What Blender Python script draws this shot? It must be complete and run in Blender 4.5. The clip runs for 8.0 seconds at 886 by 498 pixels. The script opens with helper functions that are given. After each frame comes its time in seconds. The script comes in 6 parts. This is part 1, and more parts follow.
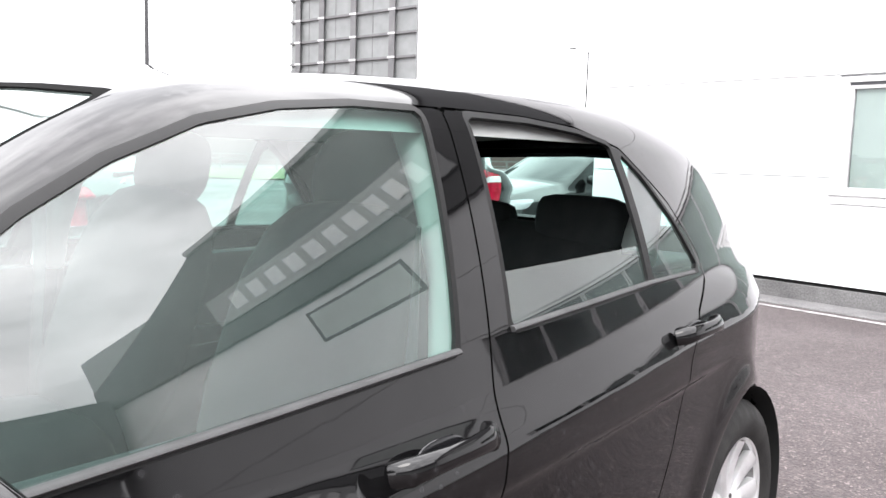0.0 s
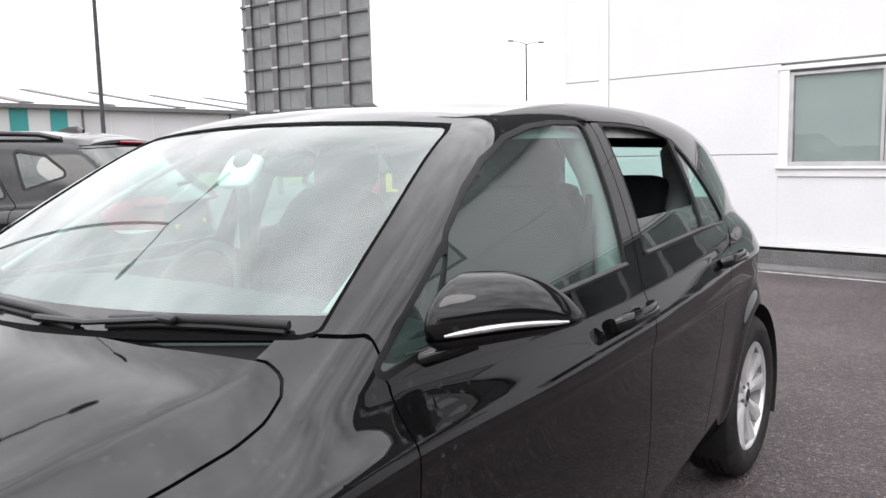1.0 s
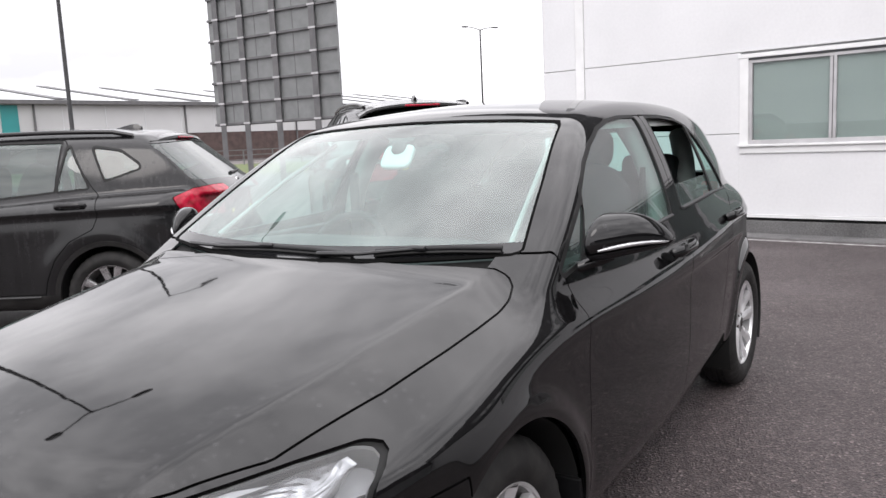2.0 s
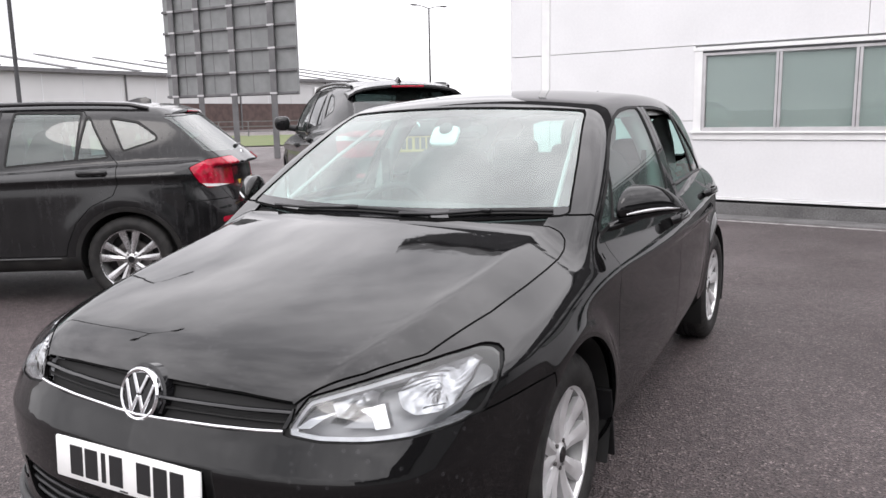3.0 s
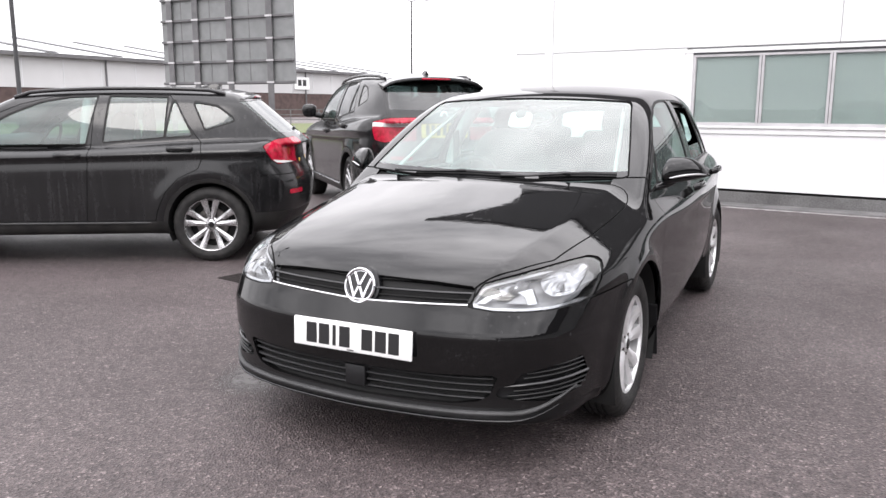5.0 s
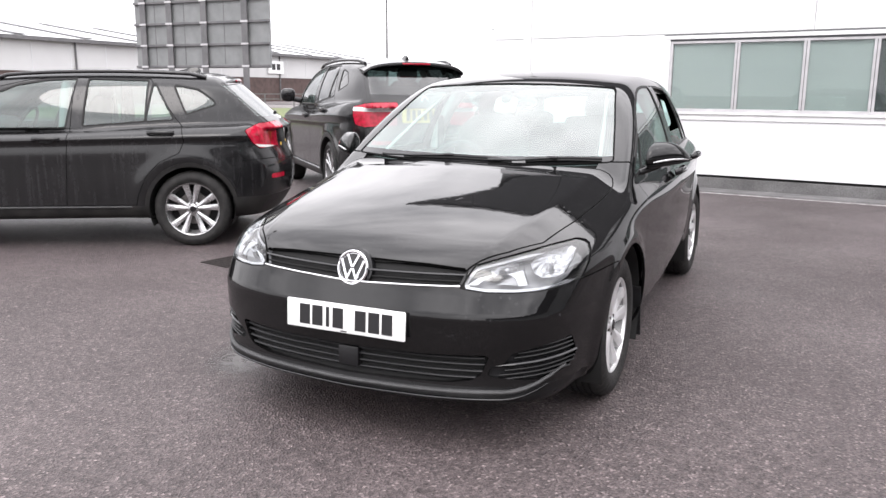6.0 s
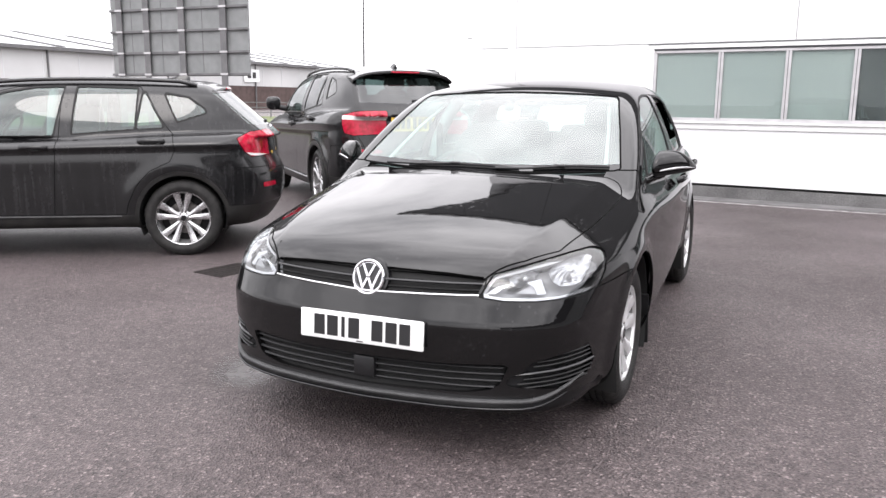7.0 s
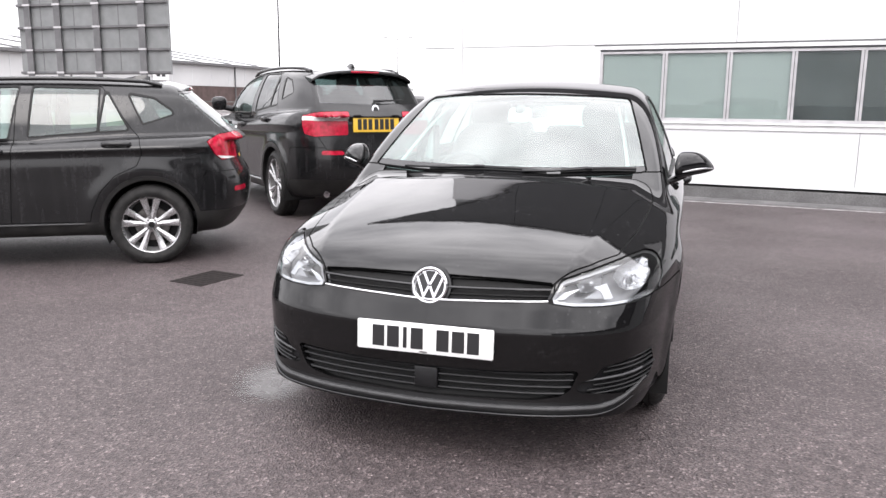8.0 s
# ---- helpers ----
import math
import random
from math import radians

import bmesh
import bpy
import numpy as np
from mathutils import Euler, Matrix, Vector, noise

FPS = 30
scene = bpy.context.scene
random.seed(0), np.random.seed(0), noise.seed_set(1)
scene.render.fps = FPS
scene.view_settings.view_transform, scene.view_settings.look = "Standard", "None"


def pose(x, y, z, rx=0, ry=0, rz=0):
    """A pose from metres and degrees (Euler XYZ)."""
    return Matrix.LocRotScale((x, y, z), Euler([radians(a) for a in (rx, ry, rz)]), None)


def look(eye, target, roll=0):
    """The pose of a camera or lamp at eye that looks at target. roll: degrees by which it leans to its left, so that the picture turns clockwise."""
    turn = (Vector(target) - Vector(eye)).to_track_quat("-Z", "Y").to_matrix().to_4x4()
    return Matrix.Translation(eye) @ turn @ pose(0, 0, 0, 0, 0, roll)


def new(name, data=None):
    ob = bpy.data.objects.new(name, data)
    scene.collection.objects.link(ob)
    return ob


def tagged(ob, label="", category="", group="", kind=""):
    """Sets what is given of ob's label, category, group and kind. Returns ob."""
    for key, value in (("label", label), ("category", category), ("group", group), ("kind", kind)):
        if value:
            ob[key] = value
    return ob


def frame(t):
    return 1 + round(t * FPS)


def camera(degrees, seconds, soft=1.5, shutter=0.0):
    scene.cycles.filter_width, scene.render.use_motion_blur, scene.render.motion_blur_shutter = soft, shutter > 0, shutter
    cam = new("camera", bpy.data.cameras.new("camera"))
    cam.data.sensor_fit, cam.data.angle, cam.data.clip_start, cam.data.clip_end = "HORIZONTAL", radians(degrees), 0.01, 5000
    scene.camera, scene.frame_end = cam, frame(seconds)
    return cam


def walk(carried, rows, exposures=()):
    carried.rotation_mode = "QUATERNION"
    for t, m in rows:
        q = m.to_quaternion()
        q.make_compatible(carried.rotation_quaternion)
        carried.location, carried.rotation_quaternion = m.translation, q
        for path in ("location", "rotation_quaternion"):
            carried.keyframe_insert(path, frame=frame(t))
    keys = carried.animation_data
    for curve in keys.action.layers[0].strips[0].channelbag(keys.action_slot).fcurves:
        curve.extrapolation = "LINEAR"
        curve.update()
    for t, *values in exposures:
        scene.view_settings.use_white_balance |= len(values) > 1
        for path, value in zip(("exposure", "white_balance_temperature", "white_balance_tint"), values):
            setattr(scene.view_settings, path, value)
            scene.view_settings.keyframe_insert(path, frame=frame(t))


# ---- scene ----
import collections

cam = camera(58.5, 8.0)
PATH = [
    (0, (1.512, 0.475, 1.28), (0.235, 1.997, 1.049), 1.7),
    (0.5, (1.55, -0.03, 1.31), (0.335, 1.542, 1.079), -0.1),
    (1, (1.594, -0.502, 1.286), (0.425, 1.102, 1.045), -1.3),
    (1.5, (1.634, -0.95, 1.294), (0.507, 0.678, 1.009), -2.6),
    (1.7, (1.652, -1.181, 1.301), (0.544, 0.463, 1.034), -2.7),
    (2.8, (1.604, -2.018, 1.342), (0.634, -0.303, 0.999), -1.4),
    (3, (1.594, -2.157, 1.345), (0.649, -0.426, 1.008), -1.1),
    (3.5, (1.609, -2.497, 1.336), (0.7, -0.745, 1.011), -0.5),
    (4, (1.576, -2.811, 1.338), (0.712, -1.037, 1.013), -0.0),
    (4.5, (1.604, -3.072, 1.333), (0.726, -1.306, 1.0), -0.1),
    (4.7, (1.594, -3.212, 1.326), (0.702, -1.455, 0.984), 0.1),
    (6, (1.545, -3.374, 1.321), (0.722, -1.594, 0.931), 0.4),
    (6.5, (1.496, -3.392, 1.315), (0.668, -1.614, 0.923), 0.3),
    (7, (1.398, -3.419, 1.318), (0.628, -1.61, 0.949), 0.5),
    (7.5, (1.175, -3.464, 1.323), (0.487, -1.622, 0.962), 1.3),
    (8, (0.865, -3.541, 1.33), (0.295, -1.66, 0.96), 0.5),
]
walk(cam, [(t, look(eye, target, roll)) for t, eye, target, roll in PATH],
     exposures=[(0.0, 1.15, 6500, 12), (0.5, 0.55, 6500, 12), (1.0, 0.1, 6500, 12), (1.5, -0.1, 6500, 13), (3.5, 0.03, 6500, 14), (4.5, 0.2, 6500, 14), (6.0, 0.42, 6500, 14), (8.0, 0.40, 6500, 14)])

# ---- light: bright overcast sky with a weak, wide sun behind the cloud ----
world = bpy.data.worlds.new("sky")
scene.world = world
world.use_nodes = True
wn, wl = world.node_tree.nodes, world.node_tree.links
wn.clear()
w_out, w_bg = wn.new("ShaderNodeOutputWorld"), wn.new("ShaderNodeBackground")
w_sky = wn.new("ShaderNodeTexSky")
w_sky.sky_type, w_sky.sun_disc = "NISHITA", False
SUN_EL, SUN_AZ = radians(48), radians(160)
w_sky.sun_elevation, w_sky.sun_rotation = SUN_EL, SUN_AZ
w_co = wn.new("ShaderNodeTexCoord")
w_sep = wn.new("ShaderNodeSeparateXYZ")
w_noise = wn.new("ShaderNodeTexNoise")
w_noise.inputs["Scale"].default_value, w_noise.inputs["Detail"].default_value, w_noise.inputs["Roughness"].default_value = 2.6, 6, 0.55
w_map = wn.new("ShaderNodeMapping")
w_map.inputs["Scale"].default_value = (1.0, 1.0, 2.4)
w_ramp = wn.new("ShaderNodeValToRGB")
w_ramp.color_ramp.elements[0].position, w_ramp.color_ramp.elements[0].color = 0.34, (0.50, 0.505, 0.52, 1)
w_ramp.color_ramp.elements[1].position, w_ramp.color_ramp.elements[1].color = 0.66, (1.0, 1.0, 1.01, 1)
w_up = wn.new("ShaderNodeMapRange")          # an overcast sky brightens towards the zenith
w_up.inputs["From Min"].default_value, w_up.inputs["From Max"].default_value = 0.0, 1.0
w_up.inputs["To Min"].default_value, w_up.inputs["To Max"].default_value = 18.0, 48.0
w_mul = wn.new("ShaderNodeMix")
w_mul.data_type, w_mul.blend_type, w_mul.inputs["Factor"].default_value = "RGBA", "MULTIPLY", 1.0
w_mix = wn.new("ShaderNodeMix")
w_mix.data_type, w_mix.inputs["Factor"].default_value = "RGBA", 0.96
for a, b in ((w_co.outputs["Generated"], w_map.inputs["Vector"]), (w_map.outputs["Vector"], w_noise.inputs["Vector"]), (w_noise.outputs["Fac"], w_ramp.inputs["Fac"]),
             (w_co.outputs["Generated"], w_sep.inputs["Vector"]), (w_sep.outputs["Z"], w_up.inputs["Value"]),
             (w_ramp.outputs["Color"], w_mul.inputs["A"]), (w_up.outputs["Result"], w_mul.inputs["B"]),
             (w_sky.outputs["Color"], w_mix.inputs["A"]), (w_mul.outputs["Result"], w_mix.inputs["B"]),
             (w_mix.outputs["Result"], w_bg.inputs["Color"]), (w_bg.outputs["Background"], w_out.inputs["Surface"])):
    wl.new(a, b)
w_bg.inputs["Strength"].default_value = 0.10
sun = new("sun", bpy.data.lights.new("sun", "SUN"))
sun.data.energy, sun.data.angle, sun.data.color = 0.7, radians(25), (1.0, 0.97, 0.92)
sun.matrix_world = look((0, 0, 20), (math.sin(SUN_AZ) * -10, math.cos(SUN_AZ) * -10, 20 - 10 * math.tan(SUN_EL)))


# ---- materials ----
def material(name, colour, rough=0.5, metal=0.0, spec=0.5, coat=0.0, vary=0.0, scale=8.0, fine=0.0, fine_scale=200.0, bump=0.0, bump_scale=60.0, second=None, rough_vary=0.0, emit=0.0, alpha_colour=None):
    """A principled material with colour variation at two scales and a fine relief."""
    m = bpy.data.materials.new(name)
    m.use_nodes = True
    n, l = m.node_tree.nodes, m.node_tree.links
    b = n["Principled BSDF"]
    b.inputs["Base Color"].default_value = (*colour, 1)
    b.inputs["Roughness"].default_value, b.inputs["Metallic"].default_value, b.inputs["Specular IOR Level"].default_value = rough, metal, spec
    b.inputs["Coat Weight"].default_value, b.inputs["Coat Roughness"].default_value = coat, 0.02
    if emit:
        b.inputs["Emission Color"].default_value, b.inputs["Emission Strength"].default_value = (*colour, 1), emit
    co = n.new("ShaderNodeTexCoord")
    last = None
    if vary:
        t = n.new("ShaderNodeTexNoise")
        t.inputs["Scale"].default_value, t.inputs["Detail"].default_value = scale, 5
        l.new(co.outputs["Object"], t.inputs["Vector"])
        mx = n.new("ShaderNodeMix")
        mx.data_type = "RGBA"
        two = second or [c * (1 - vary) for c in colour]
        mx.inputs["A"].default_value, mx.inputs["B"].default_value = (*colour, 1), (*two, 1)
        rp = n.new("ShaderNodeMapRange")
        rp.inputs["From Min"].default_value, rp.inputs["From Max"].default_value = 0.35, 0.68
        l.new(t.outputs["Fac"], rp.inputs["Value"])
        l.new(rp.outputs["Result"], mx.inputs["Factor"])
        last = mx.outputs["Result"]
        if rough_vary:
            rr = n.new("ShaderNodeMapRange")
            rr.inputs["To Min"].default_value, rr.inputs["To Max"].default_value = rough - rough_vary, rough + rough_vary
            l.new(t.outputs["Fac"], rr.inputs["Value"])
            l.new(rr.outputs["Result"], b.inputs["Roughness"])
    if fine:
        t2 = n.new("ShaderNodeTexNoise")
        t2.inputs["Scale"].default_value, t2.inputs["Detail"].default_value = fine_scale, 2
        l.new(co.outputs["Object"], t2.inputs["Vector"])
        rp2 = n.new("ShaderNodeMapRange")
        rp2.inputs["From Min"].default_value, rp2.inputs["From Max"].default_value = 0.3, 0.7
        rp2.inputs["To Min"].default_value, rp2.inputs["To Max"].default_value = 1 - fine, 1 + fine
        l.new(t2.outputs["Fac"], rp2.inputs["Value"])
        m2 = n.new("ShaderNodeMix")
        m2.data_type, m2.blend_type, m2.inputs["Factor"].default_value = "RGBA", "MULTIPLY", 1.0
        m2.inputs["A"].default_value = (*colour, 1)
        if last:
            l.new(last, m2.inputs["A"])
        l.new(rp2.outputs["Result"], m2.inputs["B"])
        last = m2.outputs["Result"]
    if last:
        l.new(last, b.inputs["Base Color"])
    if bump:
        t3 = n.new("ShaderNodeTexNoise")
        t3.inputs["Scale"].default_value, t3.inputs["Detail"].default_value = bump_scale, 4
        l.new(co.outputs["Object"], t3.inputs["Vector"])
        bp = n.new("ShaderNodeBump")
        bp.inputs["Strength"].default_value, bp.inputs["Distance"].default_value = bump, 0.01
        l.new(t3.outputs["Fac"], bp.inputs["Height"])
        l.new(bp.outputs["Normal"], b.inputs["Normal"])
    return m


def glass_material(name, tint, ior=1.5, rough=0.0, haze=0.0, faces=2):
    """A thin pane: tinted see-through glass whose gloss follows Fresnel; haze paints in a pale veil of reflected sky.
    """
    m = bpy.data.materials.new(name)
    m.use_nodes = True
    n, l = m.node_tree.nodes, m.node_tree.links
    n.clear()
    out, mix, tr, gl, lw = (n.new("ShaderNode" + k) for k in ("OutputMaterial", "MixShader", "BsdfTransparent", "BsdfGlossy", "LayerWeight"))
    tr.inputs["Color"].default_value = (*tint, 1)
    gl.inputs["Roughness"].default_value = rough
    lw.inputs["Blend"].default_value = 0.5
    r0 = faces * ((ior - 1) / (ior + 1)) ** 2          # one or both faces of the pane
    p5, sc = n.new("ShaderNodeMath"), n.new("ShaderNodeMath")
    p5.operation, sc.operation = "POWER", "MULTIPLY_ADD"
    p5.inputs[1].default_value, sc.inputs[1].default_value, sc.inputs[2].default_value = 4.5, 1 - r0, r0
    l.new(lw.outputs["Facing"], p5.inputs[0])
    l.new(p5.outputs["Value"], sc.inputs[0])
    l.new(sc.outputs["Value"], mix.inputs["Fac"])
    base = tr.outputs["BSDF"]
    # Pale green diffuse haze: the sky's veil on the glass, put into its colour.
    if haze:
        df, add = n.new("ShaderNodeBsdfDiffuse"), n.new("ShaderNodeMixShader")
        df.inputs["Color"].default_value = (0.60, 0.74, 0.69, 1)
        nz, co, rp = n.new("ShaderNodeTexNoise"), n.new("ShaderNodeTexCoord"), n.new("ShaderNodeMapRange")
        nz.inputs["Scale"].default_value, nz.inputs["Detail"].default_value = 3.0, 6
        l.new(co.outputs["Object"], nz.inputs["Vector"])
        l.new(nz.outputs["Fac"], rp.inputs["Value"])
        rp.inputs["From Min"].default_value, rp.inputs["From Max"].default_value = 0.3, 0.75
        rp.inputs["To Min"].default_value, rp.inputs["To Max"].default_value = haze * 0.35, haze
        l.new(rp.outputs["Result"], add.inputs["Fac"])
        l.new(tr.outputs["BSDF"], add.inputs[1])
        l.new(df.outputs["BSDF"], add.inputs[2])
        base = add.outputs["Shader"]
    l.new(base, mix.inputs[1])
    l.new(gl.outputs["BSDF"], mix.inputs[2])
    l.new(mix.outputs["Shader"], out.inputs["Surface"])
    return m


def paint_material(name, colour, dirt=0.0):
    """Glossy car lacquer with a trace of orange peel, dried rain spots and road dust of their own shape."""
    m = bpy.data.materials.new(name)
    m.use_nodes = True
    n, l = m.node_tree.nodes, m.node_tree.links
    b = n["Principled BSDF"]
    b.inputs["Roughness"].default_value, b.inputs["Specular IOR Level"].default_value = 0.04, 0.44
    co = n.new("ShaderNodeTexCoord")
    big, spot = n.new("ShaderNodeTexNoise"), n.new("ShaderNodeTexVoronoi")
    big.inputs["Scale"].default_value, big.inputs["Detail"].default_value = 4.0, 7
    spot.inputs["Scale"].default_value = 38.0
    l.new(co.outputs["Object"], spot.inputs["Vector"])
    run = n.new("ShaderNodeMapping")
    run.inputs["Scale"].default_value = (7.0, 7.0, 0.45) if dirt else (1.0, 1.0, 1.0)
    l.new(co.outputs["Object"], run.inputs["Vector"])
    l.new(run.outputs["Vector"], big.inputs["Vector"])
    r1, r2, mul = n.new("ShaderNodeMapRange"), n.new("ShaderNodeMapRange"), n.new("ShaderNodeMath")
    r1.inputs["From Min"].default_value, r1.inputs["From Max"].default_value = 0.45, 0.75
    r2.inputs["From Min"].default_value, r2.inputs["From Max"].default_value = (1.2, 0.2) if dirt else (0.30, 0.12)
    mul.operation = "MULTIPLY"
    l.new(big.outputs["Fac"], r1.inputs["Value"])
    l.new(spot.outputs["Distance"], r2.inputs["Value"])
    l.new(r1.outputs["Result"], mul.inputs[0])
    l.new(r2.outputs["Result"], mul.inputs[1])
    mx = n.new("ShaderNodeMix")
    mx.data_type = "RGBA"
    mx.inputs["A"].default_value, mx.inputs["B"].default_value = (*colour, 1), (0.027 - 0.4 * dirt, 0.0265 - 0.4 * dirt, 0.028 - 0.42 * dirt, 1)
    l.new(mul.outputs["Value"], mx.inputs["Factor"])
    l.new(mx.outputs["Result"], b.inputs["Base Color"])
    rr = n.new("ShaderNodeMapRange")
    rr.inputs["To Min"].default_value, rr.inputs["To Max"].default_value = 0.03 + 4 * dirt, 0.22 + 3 * dirt
    l.new(mul.outputs["Value"], rr.inputs["Value"])
    l.new(rr.outputs["Result"], b.inputs["Roughness"])
    peel, bp = n.new("ShaderNodeTexNoise"), n.new("ShaderNodeBump")
    peel.inputs["Scale"].default_value = 9.0
    l.new(co.outputs["Object"], peel.inputs["Vector"])
    bp.inputs["Strength"].default_value, bp.inputs["Distance"].default_value = 0.03, 0.01
    l.new(peel.outputs["Fac"], bp.inputs["Height"])
    l.new(bp.outputs["Normal"], b.inputs["Normal"])
    return m


BLACK_PAINT = paint_material("black lacquer", (0.0034, 0.0033, 0.0035))
DUSTY_PAINT = paint_material("dusty black lacquer", (0.008, 0.008, 0.0085), 0.02)
DARK_PANE = material("dark car window", (0.012, 0.014, 0.014), 0.05)
BLACK_PLASTIC = material("black plastic", (0.010, 0.010, 0.011), 0.42, spec=0.35, vary=0.4, scale=20, bump=0.15, bump_scale=900)
GREY_PLASTIC = material("weathered grey plastic", (0.045, 0.045, 0.046), 0.6, vary=0.4, scale=14, bump=0.2, bump_scale=700)
CLADDING = material("dusty dark plastic cladding", (0.010, 0.0098, 0.0098), 0.42, spec=0.3, vary=0.5, scale=9, second=(0.022, 0.021, 0.020), bump=0.2, bump_scale=700)
GLOSS_BLACK = material("gloss black plastic", (0.008, 0.008, 0.009), 0.10, vary=0.3)
RUBBER = material("seal rubber", (0.007, 0.007, 0.007), 0.5, spec=0.25, vary=0.3, scale=30)
INDICATOR = material("clear indicator lens", (0.62, 0.62, 0.63), 0.12, 0.7, vary=0.4, scale=25)
CHROME_SOFT = material("dulled chrome", (0.44, 0.44, 0.45), 0.20, 0.85, vary=0.5, scale=40, second=(0.34, 0.34, 0.35))
BOWL = material("facetted lamp reflector", (0.42, 0.42, 0.43), 0.24, 1.0, vary=0.5, scale=45, second=(0.16, 0.16, 0.165))
SCUTTLE = material("matt black scuttle plastic", (0.006, 0.006, 0.006), 0.75, spec=0.15, vary=0.4, scale=20)
VALANCE = material("satin black plastic", (0.005, 0.005, 0.0055), 0.30, spec=0.3, vary=0.4, scale=12, rough_vary=0.08)
SEAL = material("dark seal", (0.003, 0.003, 0.003), 0.9, spec=0.05)
TYRE = material("tyre rubber", (0.012, 0.0115, 0.0115), 0.7, spec=0.3, vary=0.5, scale=18, second=(0.024, 0.023, 0.022), bump=0.25, bump_scale=300)
DARK = material("dark cavity", (0.004, 0.004, 0.004), 0.8)
CHROME = material("chrome", (0.82, 0.82, 0.84), 0.08, 1.0, vary=0.15, scale=30)
ALLOY = material("silver alloy paint", (0.56, 0.56, 0.57), 0.26, 0.85, vary=0.3, scale=12, second=(0.36, 0.355, 0.355), rough_vary=0.08)
BRIGHT_ALLOY = material("bright silver wheel paint", (0.80, 0.80, 0.81), 0.34, 0.62, vary=0.25, scale=12, second=(0.62, 0.62, 0.62), rough_vary=0.08)
BARREL = material("shade-darkened wheel barrel", (0.26, 0.26, 0.26), 0.5, 0.4, vary=0.5, scale=14, second=(0.13, 0.13, 0.13))
BRAKE = material("brake steel", (0.16, 0.15, 0.145), 0.45, 0.7, vary=0.5, scale=25)
LAMP_GREY = material("satin grey lamp housing", (0.26, 0.26, 0.27), 0.34, 0.15, vary=0.2, scale=20)
CLEAR = glass_material("clear lamp lens", (0.93, 0.95, 0.96), 1.45)
GLASS = glass_material("green tinted car glass", (0.62, 0.87, 0.81), 1.66, haze=0.07)
SCREEN = glass_material("windscreen glass", (0.64, 0.87, 0.83), 1.68, haze=0.17)
PALE_GLASS = glass_material("pale car glass", (0.38, 0.545, 0.515), 1.52, haze=0.10)
DARK_GLASS = glass_material("privacy glass", (0.10, 0.12, 0.12), 1.55, haze=0.012)
RED_LENS = material("red lamp lens", (0.46, 0.008, 0.036), 0.12, 0, 0.4, vary=0.5, scale=25, second=(0.22, 0.003, 0.012))
WHITE_LENS = material("pale lamp lens", (0.72, 0.70, 0.70), 0.10, vary=0.25, scale=30)
PLATE_WHITE = material("white number plate", (0.80, 0.80, 0.79), 0.30, vary=0.06, scale=20)
PLATE_YELLOW = material("yellow number plate", (0.75, 0.47, 0.05), 0.35, vary=0.12, scale=20)
INK = material("black print", (0.012, 0.012, 0.013), 0.45)
FABRIC = material("charcoal seat cloth", (0.020, 0.020, 0.022), 0.9, vary=0.35, scale=16)
DASH = material("soft dark dashboard", (0.018, 0.018, 0.019), 0.6, vary=0.3)
LINING = material("pale grey lining cloth", (0.36, 0.37, 0.36), 0.9, vary=0.15)
PALE_SHELL = material("pale moulded plastic", (0.80, 0.82, 0.81), 0.5, vary=0.1, scale=20)
MIRROR = material("mirror glass", (0.85, 0.87, 0.87), 0.01, 1.0)


# ---- mesh helpers ----
def link_mesh(name, me, mat, parent, label="", m=None):
    if mat:
        me.materials.append(mat)
    ob = new(name, me)
    if parent is not None:
        ob.parent = parent
    if m is not None:
        ob.matrix_basis = m
    return tagged(ob, label)


def part(name, bm, mat, parent=None, label="", smooth=None, m=None):
    """Links a bmesh as one mesh object, a part of parent. smooth: the angle up to which edges are shaded round."""
    me = bpy.data.meshes.new(name)
    bm.normal_update()
    if smooth is not None:
        lim = radians(smooth)
        for f in bm.faces:
            f.smooth = True
        for e in bm.edges:
            e.smooth = len(e.link_faces) == 2 and e.calc_face_angle(0) < lim
    bm.to_mesh(me)
    bm.free()
    return link_mesh(name, me, mat, parent, label, m)


def thing(name, label, category, m=None, group="", kind=""):
    ob = new(name)
    ob.empty_display_size = 0.1
    if m is not None:
        ob.matrix_basis = m
    return tagged(ob, label, category, group, kind)


def box_bm(a, b, bevel=0.0, seg=2, bm=None, m=None):
    """An upright box between two corners, with rounded edges."""
    own = bmesh.new()
    bmesh.ops.create_cube(own, size=1)
    for v in own.verts:
        v.co = [a[i] + (v.co[i] + 0.5) * (b[i] - a[i]) for i in range(3)]
    if bevel:
        bmesh.ops.bevel(own, geom=own.edges[:], offset=bevel, segments=seg, affect="EDGES", profile=0.5)
    if m is not None:
        bmesh.ops.transform(own, matrix=m, verts=own.verts)
    if bm is None:
        return own
    add_bm(bm, own)
    return bm


def add_bm(bm, other):
    me = bpy.data.meshes.new("tmp")
    other.to_mesh(me)
    other.free()
    bm.from_mesh(me)
    bpy.data.meshes.remove(me)


